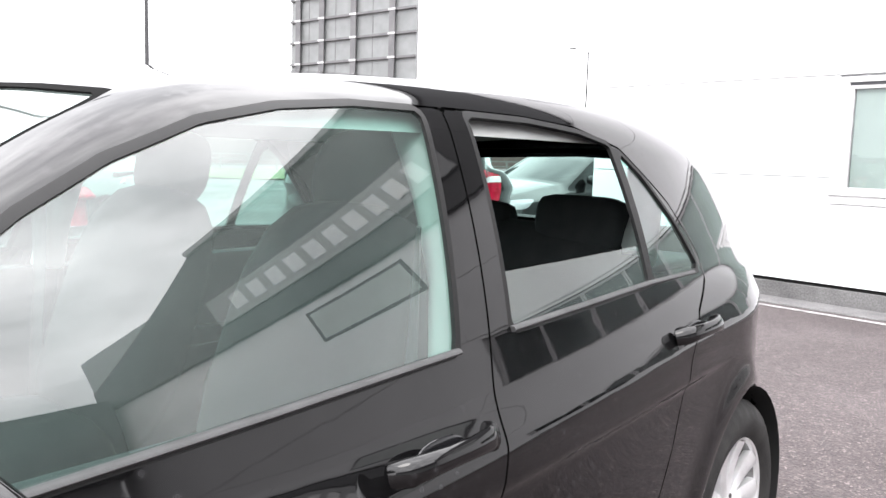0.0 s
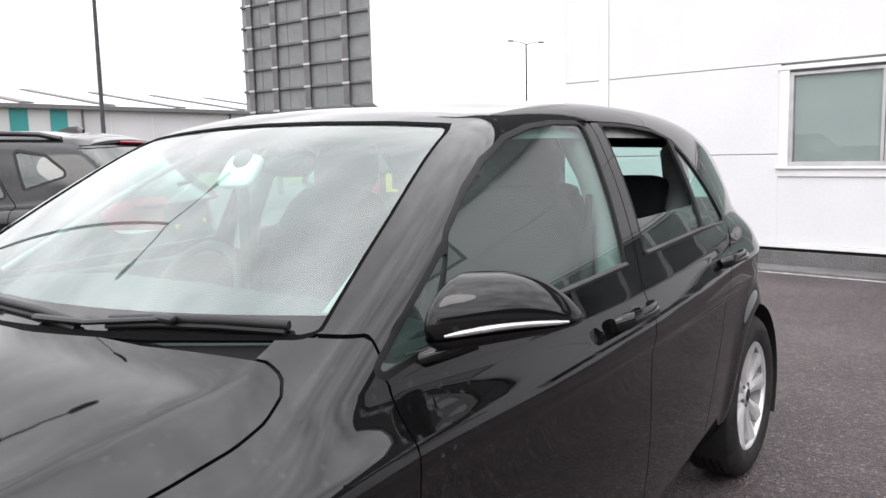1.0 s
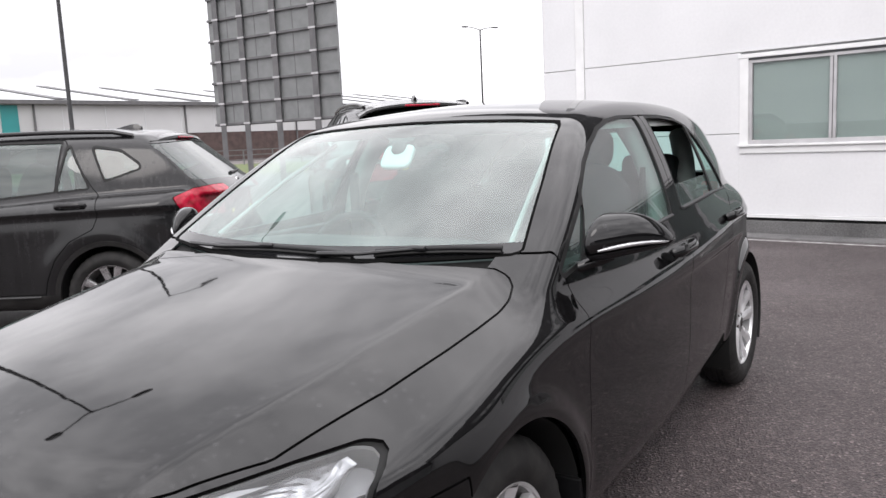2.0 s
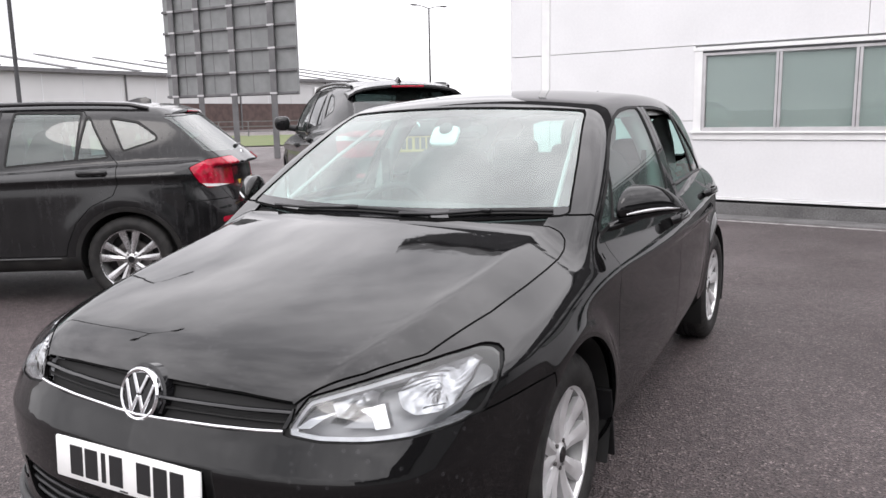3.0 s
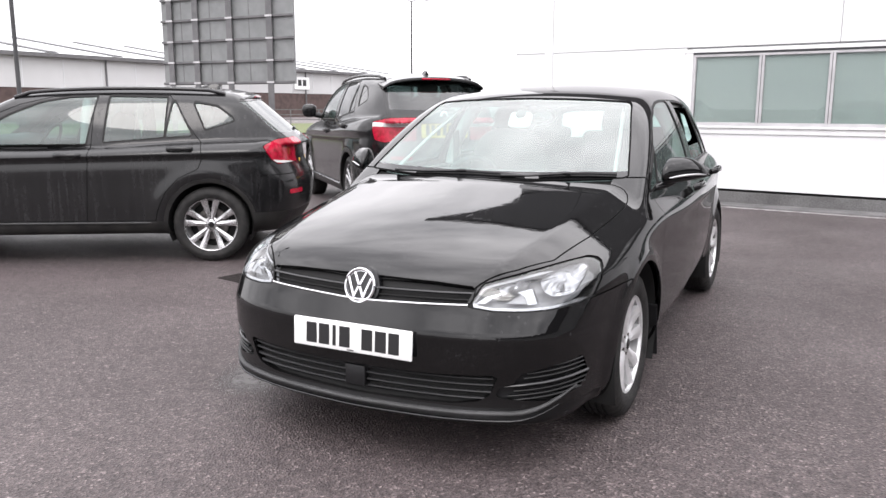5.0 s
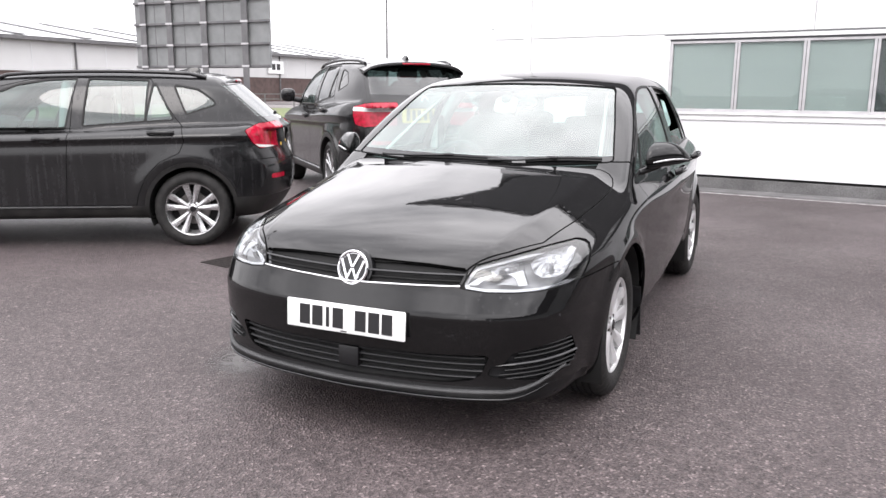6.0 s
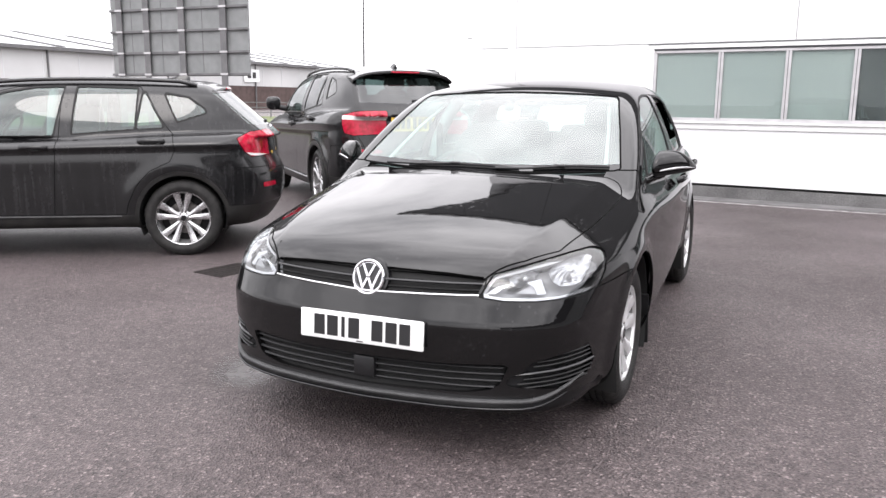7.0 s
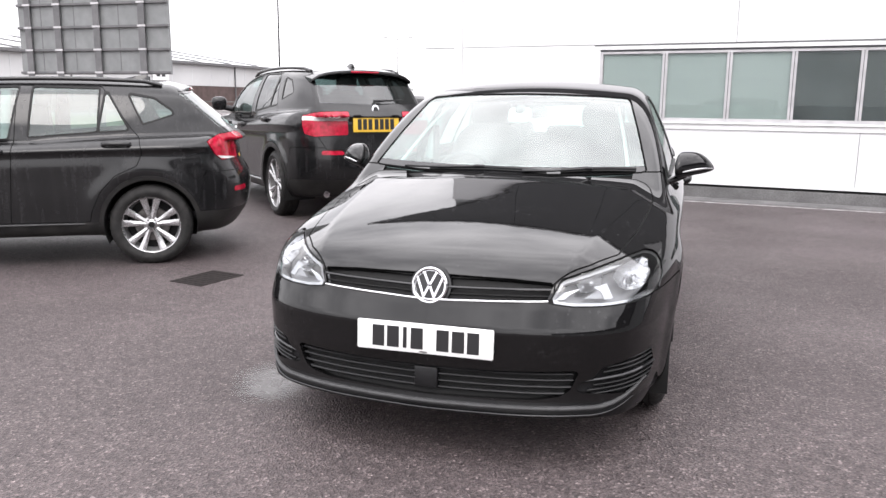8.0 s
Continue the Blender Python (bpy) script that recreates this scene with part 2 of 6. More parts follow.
def lathe_bm(profile, seg=32, axis="X", closed=False):
    """Turns (radius, along) pairs about an axis."""
    bm = bmesh.new()
    rings = []
    for k in range(seg):
        a = 2 * math.pi * k / seg
        c, s = math.cos(a), math.sin(a)
        rings.append([bm.verts.new({"X": (h, r * c, r * s), "Y": (r * s, h, r * c), "Z": (r * c, r * s, h)}[axis]) for r, h in profile])
    n = len(profile)
    for k in range(seg):
        p, q = rings[k], rings[(k + 1) % seg]
        for i in range(n if closed else n - 1):
            j = (i + 1) % n
            bm.faces.new((p[i], p[j], q[j], q[i]))
    bmesh.ops.remove_doubles(bm, verts=bm.verts, dist=1e-5)
    bmesh.ops.recalc_face_normals(bm, faces=bm.faces)
    return bm


def tube_bm(points, radius, seg=10, flat=1.0, cap=True):
    """A tube along points; radius may be a list; flat squeezes it upright."""
    bm = bmesh.new()
    pts = [Vector(p) for p in points]
    rad = radius if isinstance(radius, (list, tuple)) else [radius] * len(pts)
    rings = []
    for i, p in enumerate(pts):
        d = (pts[min(i + 1, len(pts) - 1)] - pts[max(i - 1, 0)]).normalized()
        u = d.cross(Vector((0, 0, 1)))
        u = u.normalized() if u.length > 1e-4 else Vector((1, 0, 0))
        w = u.cross(d).normalized()
        rings.append([bm.verts.new(p + rad[i] * (u * math.cos(2 * math.pi * k / seg) + w * flat * math.sin(2 * math.pi * k / seg))) for k in range(seg)])
    for a, b in zip(rings, rings[1:]):
        for k in range(seg):
            bm.faces.new((a[k], a[(k + 1) % seg], b[(k + 1) % seg], b[k]))
    if cap:
        bm.faces.new(rings[0])
        bm.faces.new(rings[-1][::-1])
    bmesh.ops.recalc_face_normals(bm, faces=bm.faces)
    return bm


def blob_bm(centre, size, power=2.6, seg=24, rings=14):
    """A rounded, boxy blob (superellipsoid)."""
    bm = bmesh.new()
    bmesh.ops.create_uvsphere(bm, u_segments=seg, v_segments=rings, radius=1)
    for v in bm.verts:
        k = sum(abs(c) ** power for c in v.co) ** (-1 / power)
        v.co = [centre[i] + v.co[i] * k * size[i] / 2 for i in range(3)]
    return bm


# ---- formed surfaces: skinned from a solid's signed field, then cut into panels ----
class Skin:
    def __init__(self, v, n, f):
        self.v, self.n, self.f = np.asarray(v, float).reshape(-1, 3), np.asarray(n, float).reshape(-1, 3), f


def gradient(F, p, e):
    g = np.stack([F(p + d) - F(p - d) for d in np.eye(3) * e], 1) / (2 * e)
    return g


def skin_of(F, lo, hi, h):
    """The skin of the solid F < 0 between two corners, in quads about h wide, with the field's own normals."""
    ax = [np.arange(lo[i], hi[i] + h, h) for i in range(3)]
    n = [len(a) for a in ax]
    val = np.empty(n, np.float32)
    yy, zz = np.meshgrid(ax[1], ax[2], indexing="ij")
    for i, x in enumerate(ax[0]):
        val[i] = F(np.stack([np.full(yy.size, x), yy.ravel(), zz.ravel()], 1)).reshape(yy.shape)
    neg = val < 0
    cnt = sum(neg[i:n[0] - 1 + i, j:n[1] - 1 + j, k:n[2] - 1 + k].astype(np.int8) for i in (0, 1) for j in (0, 1) for k in (0, 1))
    cells = np.argwhere((cnt > 0) & (cnt < 8))
    ids = -np.ones((n[0] - 1, n[1] - 1, n[2] - 1), int)
    ids[tuple(cells.T)] = np.arange(len(cells))
    acc, num = np.zeros((len(cells), 3)), np.zeros(len(cells))
    corner = [np.array(c) for c in ((i, j, k) for i in (0, 1) for j in (0, 1) for k in (0, 1))]
    for a in corner:
        for b in corner:
            if (b - a).sum() == 1 and (b - a).min() == 0:
                va, vb = val[tuple((cells + a).T)], val[tuple((cells + b).T)]
                hit = (va < 0) != (vb < 0)
                t = np.where(hit, va / np.where(va == vb, 1, va - vb), 0)
                acc += np.where(hit[:, None], cells + a + t[:, None] * (b - a), 0)
                num += hit
    v = np.array(lo) + h * acc / num[:, None]
    for _ in range(4):
        g = gradient(F, v, 1e-3)
        v = v - np.clip(F(v) / np.maximum((g * g).sum(1), 0.05), -0.5 * h, 0.5 * h)[:, None] * g
    nrm = gradient(F, v, 3e-3)
    nrm /= np.linalg.norm(nrm, axis=1)[:, None]
    faces = []
    for a in range(3):
        b, c = (a + 1) % 3, (a + 2) % 3
        s0, s1 = [slice(1, -1)] * 3, [slice(1, -1)] * 3
        s0[a], s1[a] = slice(0, -1), slice(1, None)
        e = np.argwhere(neg[tuple(s0)] != neg[tuple(s1)])
        off = np.ones(3, int)
        off[a] = 0
        e = e + off
        flip = neg[tuple(e.T)]
        def cid(db, dc):
            q = e.copy()
            q[:, b] -= db
            q[:, c] -= dc
            return ids[tuple(q.T)]
        quad = np.stack([cid(1, 1), cid(0, 1), cid(0, 0), cid(1, 0)], 1)
        quad[~flip] = quad[~flip][:, ::-1]
        faces += [tuple(q) for q in quad.tolist()]
    return Skin(v, nrm, faces)


def split(S, d):
    """Parts a skin where the values d, one for each vertex, change sign: (below, above)."""
    d = np.asarray(d, float)
    d = np.where(np.abs(d) < 1e-9, 1e-9, d)
    new_v, new_n, cache = [], [], {}
    base = len(S.v)
    low, high = [], []
    sg = (d < 0).tolist()
    dl = d.tolist()
    def cross(i, j):
        key = (i, j) if i < j else (j, i)
        if key not in cache:
            a, b = key
            t = dl[a] / (dl[a] - dl[b])
            cache[key] = base + len(new_v)
            new_v.append(S.v[a] + t * (S.v[b] - S.v[a]))
            nn = S.n[a] + t * (S.n[b] - S.n[a])
            new_n.append(nn / max(np.linalg.norm(nn), 1e-9))
        return cache[key]
    for f in S.f:
        k = sum(sg[i] for i in f)
        if k == len(f):
            low.append(f)
        elif k == 0:
            high.append(f)
        else:
            lo_p, hi_p = [], []
            for i, j in zip(f, f[1:] + f[:1]):
                (lo_p if sg[i] else hi_p).append(i)
                if sg[i] != sg[j]:
                    c = cross(i, j)
                    lo_p.append(c)
                    hi_p.append(c)
            low.append(tuple(lo_p))
            high.append(tuple(hi_p))
    v = np.vstack([S.v, np.array(new_v).reshape(-1, 3)])
    n = np.vstack([S.n, np.array(new_n).reshape(-1, 3)])
    return compact(v, n, low), compact(v, n, high)


def compact(v, n, faces):
    if not faces:
        return Skin(np.zeros((0, 3)), np.zeros((0, 3)), [])
    used = np.unique(np.concatenate([np.array(f) for f in faces]))
    remap = -np.ones(len(v), int)
    remap[used] = np.arange(len(used))
    r = remap.tolist()
    return Skin(v[used], n[used], [tuple(r[i] for i in f) for f in faces])


def mirrored(S):
    k = np.array([-1.0, 1, 1])
    return Skin(S.v * k, S.n * k, [f[::-1] for f in S.f])


def whole(S):
    """A half skin and its mirror image, welded along the middle."""
    M = mirrored(S)
    n = len(S.v)
    mid = np.abs(S.v[:, 0]) < 1e-6
    idx = np.where(mid, np.arange(n), np.arange(n) + n)
    r = idx.tolist()
    nn = S.n.copy()
    nn[mid, 0] = 0
    return compact(np.vstack([S.v, M.v]), np.vstack([nn, M.n]), S.f + [tuple(r[i] for i in f) for f in M.f])


def shifted(S, d):
    return Skin(S.v + S.n * d, S.n, S.f)


def polygon(P, pts, r=0.0):
    """The signed distance of 2-D points from a polygon's outline (inside below 0), its corners rounded by r."""
    pts = np.array(pts, float)
    if r:
        c = pts.mean(0)
    best = np.full(len(P), 1e9)
    inside = np.zeros(len(P), bool)
    for a, b in zip(pts, np.roll(pts, -1, 0)):
        e = b - a
        w = P - a
        t = np.clip((w @ e) / (e @ e), 0, 1)
        best = np.minimum(best, np.linalg.norm(w - t[:, None] * e, axis=1))
        cond = ((a[1] <= P[:, 1]) != (b[1] <= P[:, 1]))
        xs = a[0] + (P[:, 1] - a[1]) * (e[0] / (e[1] if abs(e[1]) > 1e-12 else 1e-12))
        inside ^= cond & (P[:, 0] < xs)
    d = np.where(inside, -best, best)
    return d - r


def skin_mesh(name, S, mat, parent, label="", lip=0.0, m=None):
    """Links a skin with its own normals; lip folds its free edges inwards."""
    v, n, f = S.v, S.n, list(S.f)
    if lip and len(f):
        count = {}
        for face in f:
            for i, j in zip(face, face[1:] + face[:1]):
                count[(i, j)] = count.get((i, j), 0) + 1
        edges = [(i, j) for (i, j) in count if (j, i) not in count and not (abs(v[i][0]) < 1e-6 and abs(v[j][0]) < 1e-6)]
        if edges:
            av, an = [], []
            for i, j in edges:
                e = v[j] - v[i]
                out = np.cross(e, n[i] + n[j])
                out = out / max(np.linalg.norm(out), 1e-9)
                k = len(v) + len(av)
                av += [v[i], v[j], v[j] - n[j] * lip, v[i] - n[i] * lip]
                an += [out] * 4
                f.append((k + 1, k, k + 3, k + 2))
            v, n = np.vstack([v, av]), np.vstack([n, an])
    me = bpy.data.meshes.new(name)
    me.from_pydata(v.tolist(), [], f)
    me.polygons.foreach_set("use_smooth", [True] * len(me.polygons))
    me.normals_split_custom_set_from_vertices(n.tolist())
    return link_mesh(name, me, mat, parent, label, m)


def surface_y(F, x, z, lo, hi):
    """Where a line along y, coming from lo, first meets the solid."""
    s = np.linspace(lo, hi, 400)
    v = F(np.stack([np.full(400, x), s, np.full(400, z)], 1))
    i = int(np.argmax(v < 0))
    return float(s[i])


def largest(S):
    """The largest connected sheet of a skin, and the rest of it."""
    up = list(range(len(S.v)))
    def root(i):
        while up[i] != i:
            up[i] = up[up[i]]
            i = up[i]
        return i
    for f in S.f:
        for i in f[1:]:
            up[root(i)] = root(f[0])
    count = collections.Counter(root(f[0]) for f in S.f)
    top = count.most_common(1)[0][0]
    return Skin(S.v, S.n, [f for f in S.f if root(f[0]) == top]), Skin(S.v, S.n, [f for f in S.f if root(f[0]) != top])


def surface_x(F, y, z):
    """Where the skin of F < 0 lies on the left side at (y, z)."""
    a, b = 0.3, 1.1
    for _ in range(30):
        m = (a + b) / 2
        if F(np.array([[m, y, z]]))[0] < 0:
            a = m
        else:
            b = m
    return a


# ---- forms ----
def spline(pts):
    """Natural cubic through (t, value) pairs, straight beyond its ends."""
    x = np.array([p[0] for p in pts], float); y = np.array([p[1] for p in pts], float); n = len(x)
    h = np.diff(x); A = np.eye(n); b = np.zeros(n)
    for i in range(1, n - 1):
        A[i, i - 1:i + 2] = h[i - 1], 2 * (h[i - 1] + h[i]), h[i]
        b[i] = 3 * ((y[i + 1] - y[i]) / h[i] - (y[i] - y[i - 1]) / h[i - 1])
    c = np.linalg.solve(A, b); bb = np.diff(y) / h - h * (2 * c[:-1] + c[1:]) / 3; d = np.diff(c) / (3 * h)
    end = bb[-1] + 2 * c[-2] * h[-1] + 3 * d[-1] * h[-1] ** 2
    def f(t):
        t = np.asarray(t, float); u = np.clip(t, x[0], x[-1]); i = np.clip(np.searchsorted(x, u) - 1, 0, n - 2); s = u - x[i]
        return y[i] + s * (bb[i] + s * (c[i] + s * d[i])) + np.where(t < x[0], (t - x[0]) * bb[0], 0) + np.where(t > x[-1], (t - x[-1]) * end, 0)
    return f


def smax(a, b, r):
    h = np.maximum(r - np.abs(a - b), 0); return np.maximum(a, b) + h * h / (4 * r)


def smin(a, b, r):
    return -smax(-a, -b, r)


def soft(t, r):
    """max(t, 0) with a rounded corner."""
    return 0.5 * (t + np.sqrt(t * t + r * r))


# ---- hatchback form ----
H_WIDTH = spline([(-0.7, 0.806), (-0.35, 0.858), (0, 0.872), (0.45, 0.876), (1.0, 0.878), (1.6, 0.864), (2.1, 0.840), (2.4, 0.822), (2.65, 0.804), (2.85, 0.757), (3.05, 0.685), (3.25, 0.56)])
H_SIDE = spline([(-0.64, -0.105), (-0.57, -0.055), (-0.47, -0.026), (-0.32, -0.012), (-0.18, -0.010), (-0.08, -0.008), (0.0, 0.0), (0.10, 0.009)])
H_CREASE = spline([(-0.6, 0.785), (0, 0.818), (1.0, 0.846), (2.0, 0.874), (3.0, 0.898)])
H_NOSE = spline([(0, -0.905), (0.25, -0.893), (0.45, -0.860), (0.6, -0.805), (0.7, -0.738), (0.79, -0.605), (0.86, -0.40), (0.95, -0.05)])
H_FACE = spline([(0.14, 0.07), (0.185, 0.020), (0.21, -0.001), (0.228, -0.002), (0.25, 0.004), (0.28, 0.009), (0.34, 0.009), (0.40, 0.003), (0.47, -0.001), (0.50, -0.002), (0.522, -0.001), (0.532, 0.002), (0.542, 0.0065), (0.575, 0.022), (0.608, 0.037), (0.64, 0.048), (0.70, 0.066), (0.78, 0.13)])
H_BONNET = spline([(-0.9, 0.675), (-0.82, 0.722), (-0.7, 0.775), (-0.4, 0.861), (0, 0.942), (0.3, 0.992), (0.6, 1.0), (1.2, 1.005), (1.8, 1.03), (2.4, 1.06), (3.3, 1.05)])
H_POWER = spline([(-0.85, 0.46), (-0.5, 0.55), (0, 0.615), (0.3, 0.64), (0.6, 0.66)])
H_TAIL = spline([(0.2, 3.27), (0.35, 3.335), (0.55, 3.355), (0.75, 3.33), (0.95, 3.285), (1.1, 3.23)])
H_BELT = spline([(0.3, 0.772), (0.7, 0.792), (1.2, 0.803), (1.7, 0.798), (2.2, 0.768), (2.5, 0.728), (2.8, 0.662), (3.1, 0.575), (3.3, 0.51)])
H_ROOF = spline([(0.5, 1.235), (0.88, 1.378), (1.2, 1.428), (1.6, 1.452), (2.0, 1.450), (2.4, 1.428), (2.8, 1.378), (3.1, 1.325)])


def shoulder(t, y):
    """How far the flank leans in above its crease line, which softens over the front wing."""
    r = 0.010 + 0.075 / (1 + np.exp((y - 0.02) * 11))
    u = soft(t, r) - 0.5 * r * np.exp(-(t / (1.7 * r)) ** 2)
    return 0.40 * u + 0.75 * u * u


def hatch_parts(p):
    x, y, z = np.abs(p[:, 0]), p[:, 1], p[:, 2]
    side = x - (H_WIDTH(y) + H_SIDE(np.clip(z - H_CREASE(y), -0.75, 0.05)) - shoulder(z - H_CREASE(y), y))
    side = side + 0.30 * soft(y - 2.35, 0.15) * soft(z - 0.84, 0.08)
    for yc, lip in ((0.0, 0.024), (2.63, 0.015)):             # flared arches
        r = np.hypot(y - yc, z - 0.315); side = side - lip * np.exp(-((r - 0.372) / 0.055) ** 2) * (z < 0.9)
    nose = H_NOSE(x) + H_FACE(np.clip(z, 0.1, 0.85)) - y
    top = z - (H_BONNET(y) - 0.05 * (x / 0.7) ** 2 - 0.30 * soft(x - H_POWER(y), 0.010))
    tail = y - (H_TAIL(np.clip(z, 0.1, 1.2)) - 0.22 * x ** 2 - 0.25 * x ** 6)
    low = smax(smax(smax(side, top, 0.07), smax(nose, tail, 0.05), 0.09), 0.198 - z, 0.02)
    gside = x - (H_BELT(y) - 0.30 * (z - 1.0) - 0.42 * np.maximum(z - 1.0, 0) ** 2)
    roof = z - (H_ROOF(y) - 0.042 * (x / 0.6) ** 2)
    screen = 0.225 + 1.60 * (z - 0.985) + 0.35 * (z - 0.985) ** 2 + 0.28 * x ** 2 - y
    back = y - (3.27 - 0.72 * (z - 1.0) - 0.30 * x ** 2)
    green = smax(smax(smax(gside, roof, 0.085), smax(screen * 0.5, back * 0.8, 0.03), 0.05), 0.8 - z, 0.02)
    return low, green


def hatch(p):
    low, green = hatch_parts(p)
    return smin(low, green, 0.03)


# ---- estate-shaped off-roader form ----
S_WIDTH = spline([(-0.75, 0.79), (-0.4, 0.862), (0, 0.885), (1.0, 0.893), (2.0, 0.893), (2.76, 0.885), (3.15, 0.85), (3.4, 0.78), (3.6, 0.66)])
S_SIDE = spline([(-0.72, -0.11), (-0.66, -0.05), (-0.55, -0.020), (-0.38, -0.012), (-0.22, -0.010), (-0.09, -0.012), (-0.035, -0.008), (-0.015, 0.003), (0.01, -0.002), (0.06, -0.026), (0.12, -0.052), (0.18, -0.085), (0.26, -0.14)])
S_CREASE = spline([(-0.6, 0.85), (0, 0.88), (1.0, 0.905), (2.0, 0.925), (3.4, 0.95)])
S_NOSE = spline([(0, -0.85), (0.3, -0.835), (0.5, -0.79), (0.65, -0.71), (0.78, -0.55), (0.86, -0.38), (0.95, -0.05)])
S_BONNET = spline([(-0.9, 0.80), (-0.75, 0.88), (-0.3, 0.985), (0.2, 1.03), (0.6, 1.04), (1.2, 1.03), (2.0, 1.05), (2.8, 1.08), (3.5, 1.08)])
S_TAIL = spline([(0.25, 3.42), (0.40, 3.52), (0.55, 3.555), (0.70, 3.55), (0.85, 3.535), (1.05, 3.50), (1.2, 3.44)])
S_BELT = spline([(0.3, 0.775), (0.8, 0.795), (1.4, 0.803), (2.0, 0.795), (2.6, 0.762), (3.1, 0.69), (3.45, 0.60)])
S_ROOF = spline([(0.7, 1.30), (1.05, 1.425), (1.5, 1.487), (2.0, 1.503), (2.6, 1.492), (3.0, 1.460), (3.3, 1.418)])


def estate_parts(p, cut=0.0, rake=0.95, lean=0.0, bulge=0.0):
    x, y, z = np.abs(p[:, 0]), p[:, 1], p[:, 2]
    side = x - (S_WIDTH(y) + S_SIDE(np.clip(z - S_CREASE(y), -0.85, 0.4)))
    for yc in (0.0, 2.76):
        r = np.hypot(y - yc, z - 0.345)
        side = side - 0.016 * np.exp(-((r - 0.41) / 0.07) ** 2) * (z < 0.9)
    nose = S_NOSE(x) + 0.3 * np.maximum(z - 0.75, 0) ** 1.5 - y
    top = z - (S_BONNET(y) - 0.05 * (x / 0.7) ** 2)
    step = np.clip((z - 0.66) / 0.20, 0, 1)
    tail = y - (S_TAIL(np.clip(z, 0.1, 1.3)) - cut - lean * step * step * (3 - 2 * step) + bulge * (1 - 1.8 * x ** 2) - 0.24 * x ** 2 - 0.25 * x ** 6)
    low = smax(smax(smax(side, top, 0.07), smax(nose, tail, 0.05), 0.09), 0.24 - z, 0.03)
    gside = x - (S_BELT(y) - 0.28 * (z - 1.04) - 0.42 * np.maximum(z - 1.04, 0) ** 2)
    roof = z - (S_ROOF(y) - 0.05 * (x / 0.6) ** 2)
    screen = 0.30 + 1.85 * (z - 1.03) + 0.40 * x ** 2 - y
    back = y - (3.49 + 0.8 * bulge - cut - 0.9 * lean - rake * (z - 1.08) - 0.22 * x ** 2)
    green = smax(smax(smax(gside, roof, 0.10), smax(screen * 0.5, back * 0.85, 0.03), 0.05), 0.99 - z, 0.02)
    return low, green


def estate(p):
    low, green = estate_parts(p, rake=1.13, bulge=0.08)
    return smin(low, green, 0.03)


def short_estate(p):
    """The same with a shorter tail that steps in above the bumper."""
    low, green = estate_parts(p, -0.03, 1.17, 0.06)
    return smin(low, green, 0.03)


